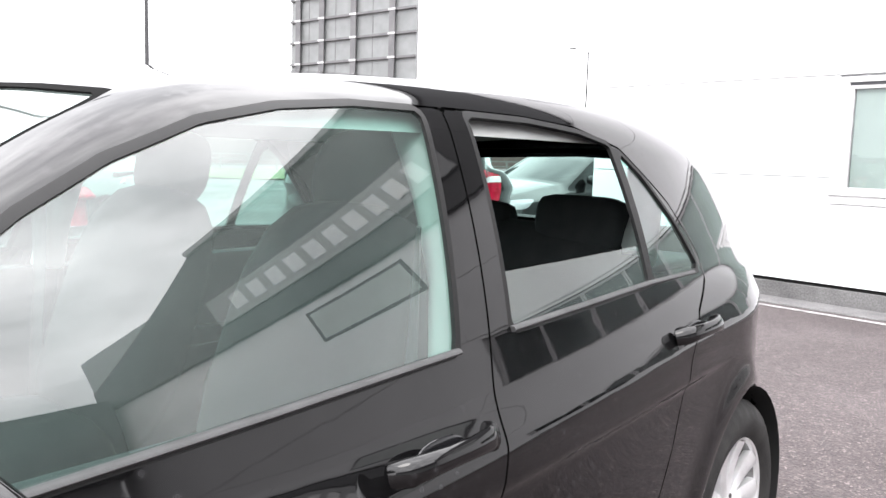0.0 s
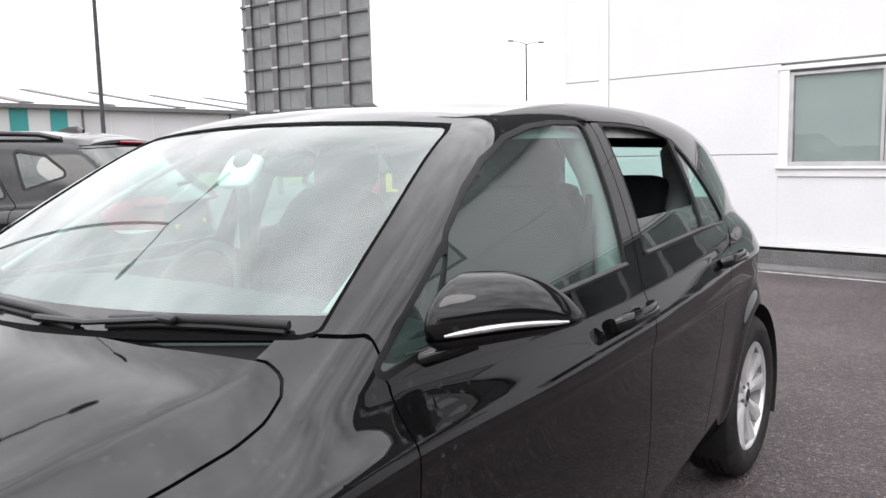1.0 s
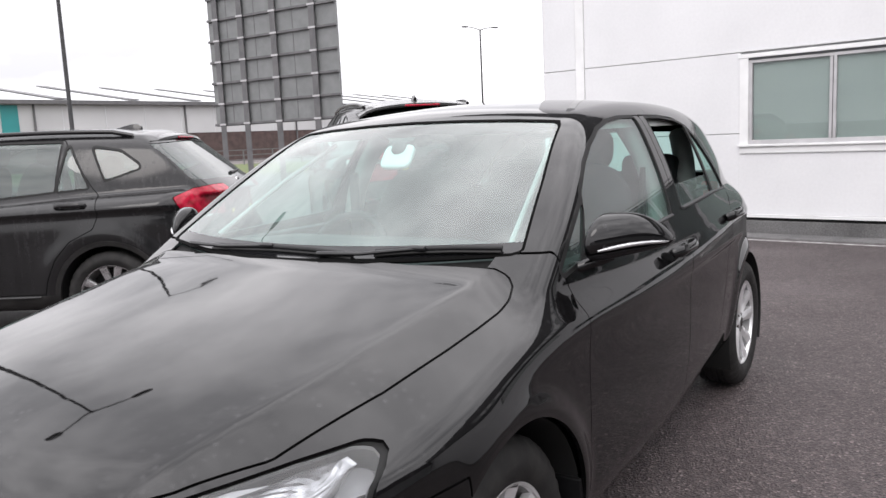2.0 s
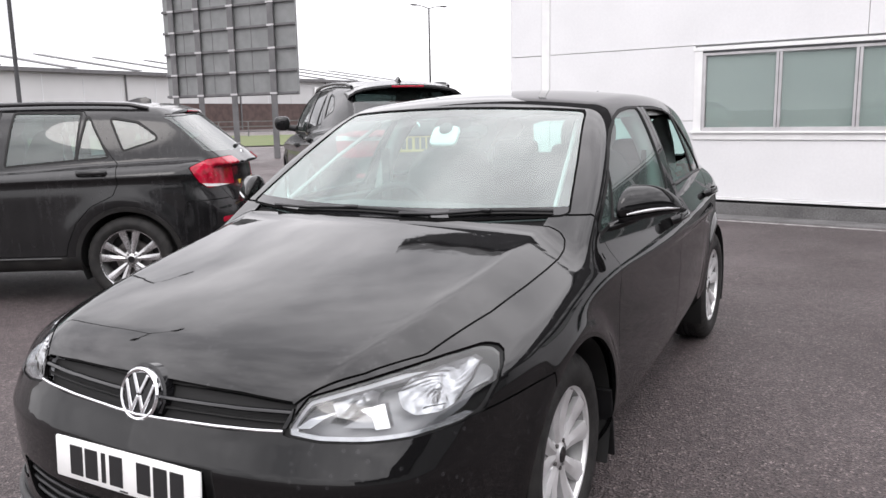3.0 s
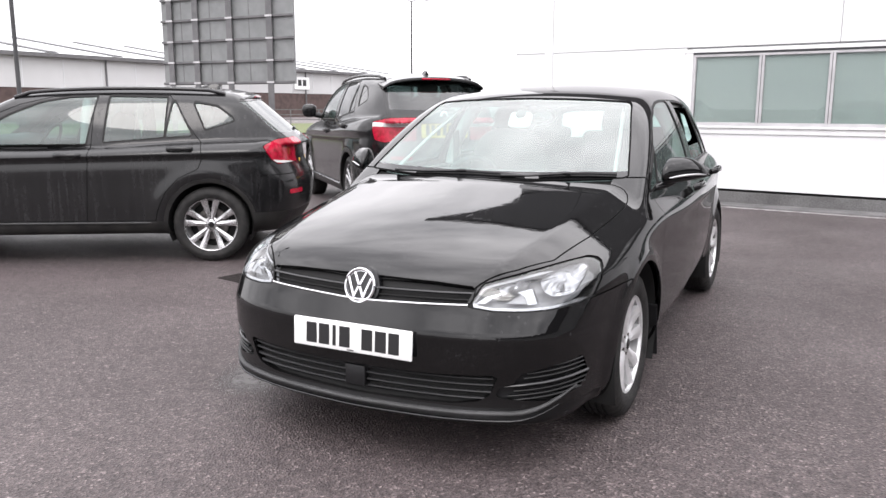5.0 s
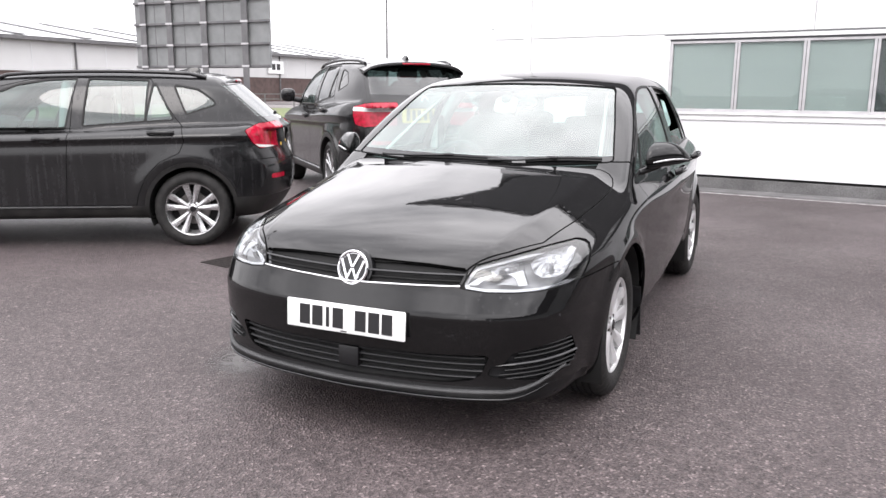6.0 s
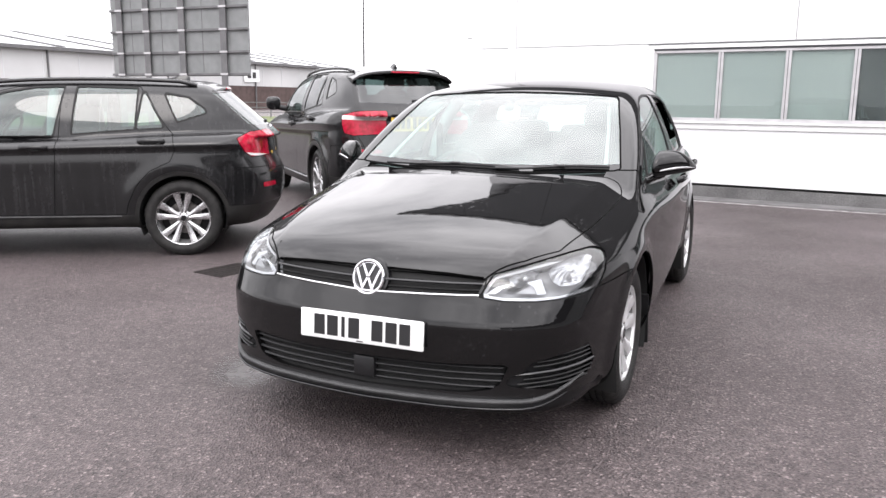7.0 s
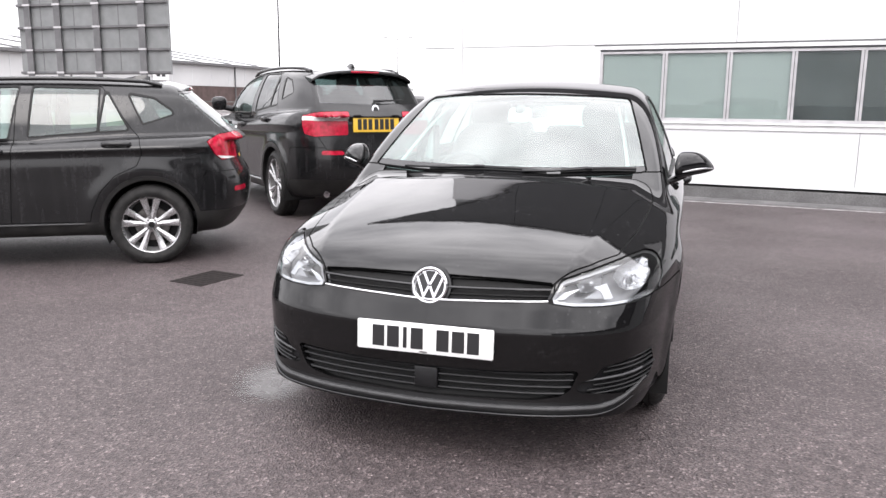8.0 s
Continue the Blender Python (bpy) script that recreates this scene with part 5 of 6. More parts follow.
ROOM_SHADE = material("painted room shade", (0.10, 0.11, 0.115), 0.8, vary=0.4, scale=1.5)
PANE = glass_material("building window glass", (0.83, 0.87, 0.86), 1.5, faces=1)
STEEL = material("weathered grey steel", (0.135, 0.132, 0.135), 0.55, 0.2, vary=0.35, scale=3, second=(0.095, 0.095, 0.098))
LAMP_STEEL = material("dark painted steel", (0.035, 0.035, 0.037), 0.6, spec=0.3, vary=0.3, scale=3)
BOARD = material("grey board back", (0.20, 0.207, 0.207), 0.6, vary=0.25, scale=2.5, second=(0.155, 0.162, 0.162))
SHED = material("pale cladding", (0.50, 0.50, 0.50), 0.55, vary=0.15, scale=0.15)
SHED_ROOF = material("pale roof sheeting", (0.58, 0.59, 0.60), 0.5, vary=0.12, scale=0.2)
TEAL = material("teal cladding", (0.02, 0.23, 0.23), 0.5, vary=0.2, scale=0.3)
PLINTH = material("brown brick plinth", (0.085, 0.055, 0.050), 0.8, vary=0.4, scale=1.5)
GRASS = material("verge grass", (0.065, 0.10, 0.025), 0.9, vary=0.5, scale=1.2, second=(0.10, 0.10, 0.035), fine=0.4, fine_scale=30)
LEAF = material("far foliage", (0.06, 0.075, 0.04), 0.9, vary=0.4, scale=0.8)
SIGN_WHITE = material("white sign face", (0.78, 0.78, 0.78), 0.4, vary=0.06)
GREY_WALL = material("light grey wall panel", (0.34, 0.345, 0.35), 0.5, vary=0.15, scale=0.6)


def structure(name, bm, mat, label, category, m=None, smooth=None, parent=None):
    return tagged(part(name, bm, mat, parent, label, smooth, m), "", category, "", "structure")


bm = bmesh.new()
bmesh.ops.create_grid(bm, x_segments=2, y_segments=2, size=400)
structure("ground", bm, ASPHALT, "damp dark asphalt car park with pale chippings", "ground")

# ---- white building beyond the car ----
NORTH = pose(0.153, 8.377, 0, 0, 0, -8.5)
wall = structure("wall_north", box_bm((-3.40, 0.05, 0.0), (14.0, 0.30, 6.9)), GREY_WALL, "white panelled wall of a low commercial building", "wall", NORTH)
wall_return = structure("wall_west", box_bm((-3.40, 0.30, 0.0), (-3.15, 16.0, 6.0)), GREY_WALL, "white side wall of the commercial building", "wall", NORTH)
structure("roof_north", box_bm((-3.40, 0.30, 6.0), (14.0, 16.0, 6.1)), DARK_CLAD, "flat roof of the commercial building", "roof", NORTH)


def panel(x0, x1, z0, z1, mat=None, y0=0.0, y1=0.048):
    return part("panel", box_bm((x0, y0, z0), (x1, y1, z1), 0.003, 1), mat or WHITE_PANEL, wall)


WIN0, WINZ = -0.555, (0.985, 1.985)
COLS = [0.369, 1.234, 2.046, 2.86, 3.67, 4.48, 5.29]
for x0, x1 in ((-3.415, -2.900), (-2.760, -0.655)):
    panel(x0, x1, 0.240, 1.188)
    panel(x0, x1, 1.196, 2.132)
panel(-2.895, -2.765, 0.240, 3.50, WHITE_TRIM, -0.008, 0.05)
for x0, x1 in ((-3.415, -2.900), (-2.760, 1.30), (1.306, 5.60), (5.606, 13.9)):
    panel(x0, x1, 2.140, 3.50)
for x0, x1 in ((-0.655, 2.9), (2.906, 7.0), (7.006, 13.9)):
    panel(x0, x1, 0.240, 0.952)
panel(5.385, 13.9, 0.958, 2.132)
for x0, x1 in ((-3.415, -2.900), (-2.760, 1.30), (1.306, 5.60), (5.606, 9.8), (9.806, 13.9)):
    panel(x0, x1, 3.508, 4.70)
for x0, x1 in ((-3.415, 1.30), (1.306, 4.0)):
    panel(x0, x1, 4.708, 6.0)


def prism_bm(pts, y0, y1):
    """A flat prism from a face outline (x, z)."""
    bm = bmesh.new()
    a, b = ([bm.verts.new((x, y, z)) for x, z in pts] for y in (y0, y1))
    bm.faces.new(a)
    bm.faces.new(b[::-1])
    for i in range(len(pts)):
        j = (i + 1) % len(pts)
        bm.faces.new((a[i], b[i], b[j], a[j]))
    bmesh.ops.recalc_face_normals(bm, faces=bm.faces)
    return bm


# dark fascia with raked ends, over the white panels
F_TOP = lambda x: 7.7 if x < 9.0 else 7.7 - 0.45 * (x - 9.0)
F_LOW = lambda x: max(7.66 - 0.46 * (x + 6.2), 4.74)
fas = [-6.2, -4.0, -1.8, 0.15, 2.4, 4.6, 6.8, 9.0, 11.4, 13.8]
for x0, x1 in zip(fas, fas[1:]):
    x1 -= 0.01
    part("dark_panel", prism_bm([(x0, F_LOW(x0)), (x1, F_LOW(x1)), (x1, F_TOP(x1)), (x0, F_TOP(x0))], -0.10, -0.01), DARK_CLAD, wall)
part("roof_cap", prism_bm([(-6.25, 7.7), (9.0, 7.7), (9.0, 7.83), (-6.25, 7.83)], -0.16, 0.10), GREY_WALL, wall, "pale grey roof capping")
sign = part("sign_band", box_bm((3.4, -0.16, 5.30), (9.4, -0.105, 6.15), 0.01), GREY_WALL, wall, "grey sign band with lettering as plain bars")
for k in range(10):
    part("sign_bar", box_bm((3.8 + k * 0.52, -0.18, 5.50), (3.8 + k * 0.52 + 0.32, -0.16, 5.95), 0.006), SIGN_WHITE, sign)
u_win = part("upper_window", box_bm((5.6, -0.012, 3.6), (7.8, 0.02, 4.5), 0.01), DARK_CLAD, wall, "dark-framed upper window")
part("pane", box_bm((5.68, -0.018, 3.68), (7.72, -0.012, 4.42)), BLIND, u_win)
part("base_flashing", box_bm((-3.42, -0.022, 0.196), (13.9, 0.05, 0.236), 0.003, 1), WHITE_TRIM, wall, "white metal drip along the wall's foot")
part("base_shadow_gap", box_bm((-3.40, 0.012, 0.16), (13.9, 0.05, 0.196)), DARK, wall)
part("panel", box_bm((-3.425, -0.004, 0.240), (-3.402, 16.0, 3.50), 0.003, 1), WHITE_PANEL, wall_return)
part("panel", box_bm((-3.425, -0.004, 3.508), (-3.402, 16.0, 6.0), 0.003, 1), WHITE_PANEL, wall_return)
# strip window
win = structure("window_1", box_bm((WIN0 - 0.10, -0.018, 0.955), (5.38, 0.05, 1.036), 0.006), WHITE_TRIM, "long strip window with grey frames and pale green blinds", "window", NORTH)
part("sill_lip", box_bm((WIN0 - 0.12, -0.045, 1.036), (5.38, 0.05, 1.062), 0.004), WHITE_TRIM, win, "white projecting sill")
part("jamb", box_bm((WIN0 - 0.10, -0.018, 1.062), (WIN0, 0.05, 2.062), 0.004), WHITE_TRIM, win, "white window surround")
part("head_trim", box_bm((WIN0 - 0.12, -0.022, 2.064), (5.38, 0.05, 2.112), 0.004), WHITE_TRIM, win, "white trim over the window")
part("head_shadow", box_bm((WIN0, -0.012, 2.040), (5.33, 0.05, 2.062)), DARK_CLAD, win)
part("frame_bottom", box_bm((WIN0, -0.006, 1.063), (5.33, 0.046, 1.110), 0.004), GREY_FRAME, win, "grey aluminium frame")
part("frame_top", box_bm((WIN0, -0.006, 2.002), (5.33, 0.046, 2.038), 0.004), GREY_FRAME, win)
edges = [WIN0 + 0.02] + COLS
for k, c in enumerate(edges):
    hw = 0.022 if k == 0 else 0.036
    part("mullion", box_bm((c - hw, -0.008, 1.110), (c + hw, 0.046, 2.002), 0.004), GREY_FRAME, win)
    part("mullion_groove", box_bm((c - 0.004, -0.0095, 1.110), (c + 0.004, -0.006, 2.002)), DARK_CLAD, win) if k else None
for k, (a, b) in enumerate(zip(edges, edges[1:])):
    p_ob = part("pane", box_bm((a + 0.03, 0.012, 1.110), (b - 0.03, 0.018, 2.002)), PANE, win)
    p_ob.visible_shadow = False
    if k < 3:
        n_sl = 9
        for q in range(n_sl):
            x0 = a + 0.03 + (b - a - 0.06) * q / n_sl
            w = (b - a - 0.06) / n_sl
            part("blind_slat", box_bm((-w * 0.52, -0.0015, 1.105), (w * 0.52, 0.0015, 2.006)), BLIND, win, "", None, pose(x0 + w / 2, 0.034, 0, 0, 0, 4))
    else:
        # Flat sheet just behind the glass; the unlit room's shade is in its colour.
        part("room_back", box_bm((a + 0.03, 0.040, 1.105), (b - 0.03, 0.046, 2.006)), ROOM_SHADE, win)
# paved strip, kerb edge and the painted line
structure("pavement", box_bm((-3.6, -0.40, -0.05), (14, -0.02, 0.012), 0.01), CONCRETE, "weathered grey concrete strip along the wall", "pavement", NORTH)
structure("kerb", box_bm((-3.6, -0.018, -0.05), (14, 0.045, 0.160), 0.008), CONCRETE, "low grey concrete upstand under the wall", "kerb", NORTH)
structure("parking_line", box_bm((-2.6, -0.56, -0.01), (14, -0.505, 0.004)), LINE_PAINT, "worn thin white painted parking line", "road marking", NORTH)
# iron drain cover
DIRTY_IRON = material("silted cast iron", (0.022, 0.018, 0.017), 0.85, spec=0.2, vary=0.6, scale=30, bump=0.4, bump_scale=120)
drain = thing("drain_cover", "square dark cast iron drain cover set in the asphalt", "drain cover", pose(-2.505, 1.49, 0, 0, 0, -12))
part("rim", box_bm((-0.16, -0.22, -0.02), (0.16, 0.22, 0.005), 0.003, 1), DIRTY_IRON, drain)
for k in range(8):
    part("bar", box_bm((-0.135, -0.190 + k * 0.0505, 0.004), (0.135, -0.165 + k * 0.0505, 0.009), 0.002, 1), DIRTY_IRON, drain)

# shallow puddle
WET = material("shallow puddle on asphalt", (0.060, 0.054, 0.054), 0.27, spec=0.5, vary=0.4, scale=14, second=(0.10, 0.093, 0.092), fine=0.3, fine_scale=160, bump=0.15, bump_scale=90, rough_vary=0.10)
wn2, wl2 = WET.node_tree.nodes, WET.node_tree.links
wet_co, wet_grad, wet_noise, wet_sum, wet_rng = (wn2.new("ShaderNode" + k) for k in ("TexCoord", "TexGradient", "TexNoise", "Math", "MapRange"))
wet_map, wet_tr, wet_mix = wn2.new("ShaderNodeMapping"), wn2.new("ShaderNodeBsdfTransparent"), wn2.new("ShaderNodeMixShader")
wet_grad.gradient_type = "SPHERICAL"
wet_map.inputs["Scale"].default_value = (3.1, 4.8, 1.0)
wet_noise.inputs["Scale"].default_value, wet_noise.inputs["Detail"].default_value = 16, 5
wet_sum.operation, wet_sum.inputs[1].default_value = "MULTIPLY_ADD", 0.6
wet_rng.inputs["From Min"].default_value, wet_rng.inputs["From Max"].default_value, wet_rng.inputs["To Max"].default_value = 0.32, 0.85, 0.72
for a, b in ((wet_co.outputs["Object"], wet_map.inputs["Vector"]), (wet_map.outputs["Vector"], wet_grad.inputs["Vector"]), (wet_co.outputs["Object"], wet_noise.inputs["Vector"]),
             (wet_noise.outputs["Fac"], wet_sum.inputs[0]), (wet_grad.outputs["Fac"], wet_sum.inputs[2]), (wet_sum.outputs["Value"], wet_rng.inputs["Value"]), (wet_rng.outputs["Result"], wet_mix.inputs["Fac"]),
             (wet_tr.outputs["BSDF"], wet_mix.inputs[1]), (wn2["Principled BSDF"].outputs["BSDF"], wet_mix.inputs[2]), (wet_mix.outputs["Shader"], wn2["Material Output"].inputs["Surface"])):
    wl2.new(a, b)
rng = random.Random(11)
bm = bmesh.new()
ring = []
for k in range(40):
    a = 2 * math.pi * k / 40
    r = 1 + 0.22 * noise.noise(Vector((math.cos(a) * 1.6, math.sin(a) * 1.6, 4))) + 0.10 * noise.noise(Vector((math.cos(a) * 6, math.sin(a) * 6, 9)))
    ring.append(bm.verts.new((0.33 * r * math.cos(a), 0.22 * r * math.sin(a), 0)))
bm.faces.new(ring)
structure("puddle", bm, WET, "small shallow rain puddle on the asphalt", "puddle", pose(-0.95, -0.34, 0.0045, 0, 0, -64))

# ---- unseen block added in the east to darken the flank and ground ----
EAST = pose(13.0, 2.0, 0, 0, 0, 86)
east = structure("wall_east", box_bm((-30.0, 0.0, 0.0), (4.0, -8.0, 3.0)), GREY_WALL, "unseen grey block with a dark upper part, added to darken the car's side", "wall", EAST)
part("roof_edge", box_bm((-30.2, 0.15, 3.0), (4.2, -8.1, 5.0), 0.02), DARK_CLAD, east, "dark upper part of the unseen block")

# ---- board seen from behind ----
bill = thing("billboard", "large grey roadside hoarding seen from behind, on four steel posts", "billboard", pose(-20.47, 18.25, 0, 0, 0, 0.4))
part("board_panel", box_bm((0, 0.02, 2.05), (5.75, 0.10, 7.2), 0.01), BOARD, bill, "grey sheet panels")
for k in range(8):
    part("rail", box_bm((0.0, -0.06, 2.07 + 0.715 * k), (5.75, 0.02, 2.15 + 0.715 * k), 0.008), STEEL, bill)
for fx in (0.46, 1.64, 3.14, 4.83):
    post = part("post", box_bm((fx - 0.12, -0.10, 0.0), (fx + 0.12, -0.065, 7.2), 0.004), STEEL, bill, "grey steel post")
    part("post_web", box_bm((fx - 0.02, -0.065, 0.0), (fx + 0.02, 0.018, 7.2)), STEEL, post)
    for k in range(7):
        part("bracket", box_bm((fx - 0.15, -0.115, 2.08 + 0.715 * k), (fx + 0.15, -0.10, 2.14 + 0.715 * k)), GREY_FRAME, post)
for x0, x1 in ((0.90, 1.2), (2.2, 2.6), (3.9, 4.2)):
    part("seam", box_bm((x0, 0.012, 2.1), (x0 + 0.02, 0.02, 7.2)), STEEL, bill)


# ---- street lamps ----
def street_lamp(at, height, arms, az, stout=1.0):
    lamp = thing("street_lamp", "tall dark grey steel street lamp" + (" with two arms" if arms == 2 else ""), "street lamp", pose(*at, 0, 0, 0, az), "street lamps")
    part("column", tube_bm([(0, 0, 0), (0, 0, 1.2), (0, 0, 1.25), (0, 0, height)], [0.11 * stout, 0.11 * stout, 0.075 * stout, 0.05 * stout], 12), LAMP_STEEL, lamp, "", 40)
    for sgn in ((1, -1) if arms == 2 else (1,)):
        arm = part("arm", tube_bm([(0, 0, height - 0.05), (sgn * 0.6, 0, height + 0.12), (sgn * 1.3, 0, height + 0.22)], [0.04, 0.035, 0.03], 10), LAMP_STEEL, lamp, "", 40)
        part("lamp_head", blob_bm((sgn * 1.65, 0, height + 0.22), (0.75, 0.26, 0.14), 3.0), LAMP_STEEL, arm, "grey lamp head", 60)
    return lamp


street_lamp((-23.29, 14.51), 11.0, 1, 30)
street_lamp((-12.69, 3.48), 10.7, 2, 75)
street_lamp((-37.05, 66.7), 11.4, 2, 60, 1.4)
street_lamp((-36.25, 97.6), 9.2, 2, 10, 1.4)

# ---- long shed across the road ----
A0, B0 = Vector((-63.45, 14.9, 0)), Vector((-59.62, 108.3, 0))
SH = Matrix.Translation(A0) @ Matrix.Rotation(math.atan2(B0.y - A0.y, B0.x - A0.x), 4, "Z")
LEN = (B0 - A0).length
shed = thing("industrial_shed", "long pale industrial shed with teal panels and a shallow roof", "building", SH)
part("wall", box_bm((0, 0, 2.90), (LEN, 30, 5.9)), SHED, shed, "pale ribbed cladding wall")
part("plinth", box_bm((0.05, 0.05, 0), (LEN - 0.05, 29.9, 2.90)), PLINTH, shed, "brown brick plinth")
bm = bmesh.new()
vs = [bm.verts.new(p) for p in ((-0.4, -0.5, 5.9), (LEN + 0.4, -0.5, 5.9), (LEN + 0.4, 16, 8.4), (-0.4, 16, 8.4), (LEN + 0.4, 31, 5.9), (-0.4, 31, 5.9))]
for f in ((0, 1, 2, 3), (3, 2, 4, 5), (0, 3, 5), (1, 4, 2), (0, 5, 4, 1)):
    bm.faces.new([vs[i] for i in f])
bmesh.ops.recalc_face_normals(bm, faces=bm.faces)
s_roof = part("roof", bm, SHED_ROOF, shed, "pale sheet roof")
part("gutter", box_bm((-0.4, -0.62, 5.55), (LEN + 0.4, -0.42, 5.92), 0.03), STEEL, shed, "dark gutter under the eaves")
for k in range(int(LEN / 7)):
    part("rooflight", box_bm((-0.55, -8, -0.04), (0.55, 8, 0.05)), STEEL, s_roof, "", None, pose(3 + 7 * k, 7.8, 7.24, math.degrees(math.atan2(2.5, 16.5)), 0, 0))
for k in range(6):
    part("downpipe", tube_bm([(6.5 + 15 * k, -0.1, 0), (6.5 + 15 * k, -0.1, 5.7)], 0.09, 8), STEEL, shed, "", 40)
for k in range(6):
    part("teal_panel", box_bm((2.8 + 3.2 * k, -0.06, 2.95), (4.2 + 3.2 * k, 0.0, 5.5)), TEAL, shed, "teal cladding panel")
for k in range(22):
    part("cladding_rib", box_bm((4 + 4 * k - 0.03, -0.03, 2.92), (4 + 4 * k + 0.03, 0.0, 5.5)), SHED_ROOF, shed)
s_sign = part("sign_board", box_bm((64.2, -0.22, 3.4), (67.1, -0.08, 4.95), 0.03), SIGN_WHITE, shed, "white sign board with dark lettering as plain bars")
for k in range(2):
    part("sign_bar", box_bm((64.8 + k * 0.95, -0.26, 3.85), (65.45 + k * 0.95, -0.22, 4.6)), INK, s_sign)
# verge, low fence and far trees
bm = bmesh.new()
bmesh.ops.create_grid(bm, x_segments=60, y_segments=16, size=1)
for v in bm.verts:
    v.co = (v.co.x * 60, v.co.y * 11, 0.05 + 0.10 * noise.noise(Vector((v.co.x * 22, v.co.y * 7, 0))))
verge = tagged(part("grass_verge", bm, GRASS, None, "rough green grass verge beside the road", 60, pose(-30.4, 35, 0, 0, 0, 38)), "", "grass", "", "stuff")
fence = thing("fence", "low dark metal fence along the verge", "fence", pose(-35.3, 41.6, 0, 0, 0, 38))
for k in range(41):
    part("post", box_bm((-40 + 2 * k - 0.04, -0.04, 0), (-40 + 2 * k + 0.04, 0.04, 1.1)), STEEL, fence)
for z in (0.35, 0.7, 1.05):
    part("rail", box_bm((-40, -0.02, z), (40, 0.02, z + 0.06)), STEEL, fence)
rng = random.Random(5)
for bx, by, hh, ww in ((-97, 215, 5.0, 12), (-81, 225, 5.5, 14), (-109, 229, 5.4, 13), (-67, 230, 4.6, 13), (-55, 235, 4.2, 12)):
    tree = thing("tree", "distant bare-looking hedge tree with an uneven crown", "tree", pose(bx, by, 0), "far trees")
    part("trunk", tube_bm([(0, 0, 0), (0.1, 0, hh * 0.4), (0, 0.1, hh * 0.8)], [0.3, 0.2, 0.06], 8), PLINTH, tree)
    bm = bmesh.new()
    for _ in range(260):
        a, r, z = rng.uniform(0, 6.28), rng.random() ** 0.5, rng.uniform(0.25, 1.0)
        c = Vector((math.cos(a) * r * ww / 2 * (1.15 - z * 0.6), math.sin(a) * r * ww / 2 * (1.15 - z * 0.6), hh * z))
        s = rng.uniform(0.15, 0.42)
        q = [bm.verts.new(c + s * Vector((rng.uniform(-1, 1), rng.uniform(-1, 1), rng.uniform(-1, 1)))) for _ in range(4)]
        bm.faces.new(q[:3])
        bm.faces.new((q[0], q[2], q[3]))
    part("crown", bm, LEAF, tree)


# ---- two parked off-roaders ----
def half_skin(F, lo, hi, h):
    S = skin_of(F, lo, hi, h)
    _, S = split(S, S.v[:, 0])
    S.v[np.abs(S.v[:, 0]) < 1e-7, 0] = 0.0
    S.n[S.v[:, 0] == 0, 0] = 0.0
    return S


E_half = half_skin(estate, (-0.06, -0.95, 0.19), (0.98, 3.70, 1.56), 0.019)
E_short = half_skin(short_estate, (-0.06, -0.95, 0.19), (0.98, 3.70, 1.56), 0.017)
C_FRONT = [(0.74, 1.005), (1.655, 1.015), (1.690, 1.395), (1.40, 1.378), (1.15, 1.312), (0.90, 1.165)]
C_REAR = [(1.845, 1.034), (2.335, 1.072), (2.325, 1.392), (1.83, 1.398)]
C_FIXED = [(2.378, 1.074), (2.552, 1.090), (2.388, 1.350)]
C_TAIL = [(2.580, 1.345), (2.755, 1.312), (2.875, 1.225), (2.885, 1.205), (2.672, 1.146)]
C_SCREEN = [(-0.3, 1.02), (0.0, 1.02), (0.68, 1.04), (0.565, 1.385), (0.0, 1.41), (-0.3, 1.41)]
C_BACK = [(-0.3, 1.10), (0.0, 1.10), (0.60, 1.11), (0.555, 1.355), (0.0, 1.375), (-0.3, 1.375)]
C_DOOR_F = [(0.46, 0.36), (0.44, 0.7), (0.45, 0.985), (0.72, 0.99), (0.88, 1.185), (1.13, 1.335), (1.40, 1.400), (1.755, 1.415), (1.735, 1.02), (1.72, 0.90), (1.68, 0.36)]
C_DOOR_R = [(1.68, 0.36), (1.72, 0.90), (1.735, 1.02), (1.755, 1.415), (2.36, 1.412), (2.58, 1.08), (2.64, 1.01), (2.66, 0.90), (2.62, 0.80), (2.45, 0.72), (2.34, 0.60), (2.27, 0.45), (2.25, 0.36)]


SIDES = {False: (C_FRONT, C_REAR, C_FIXED, C_TAIL, C_DOOR_F, C_DOOR_R),
         True: ([(0.80, 1.005), (1.77, 1.018), (1.84, 1.395), (1.62, 1.385), (1.40, 1.345), (1.15, 1.240), (0.95, 1.120)],
                [(1.935, 1.035), (2.405, 1.072), (2.420, 1.388), (1.965, 1.396)],
                [(2.440, 1.072), (2.630, 1.084), (2.487, 1.355)],
                [(2.668, 1.345), (2.840, 1.312), (2.962, 1.222), (2.970, 1.204), (2.762, 1.136)],
                [(y + 0.09 * (y > 1), z) for y, z in C_DOOR_F], [(y + 0.09, z) for y, z in C_DOOR_R])}


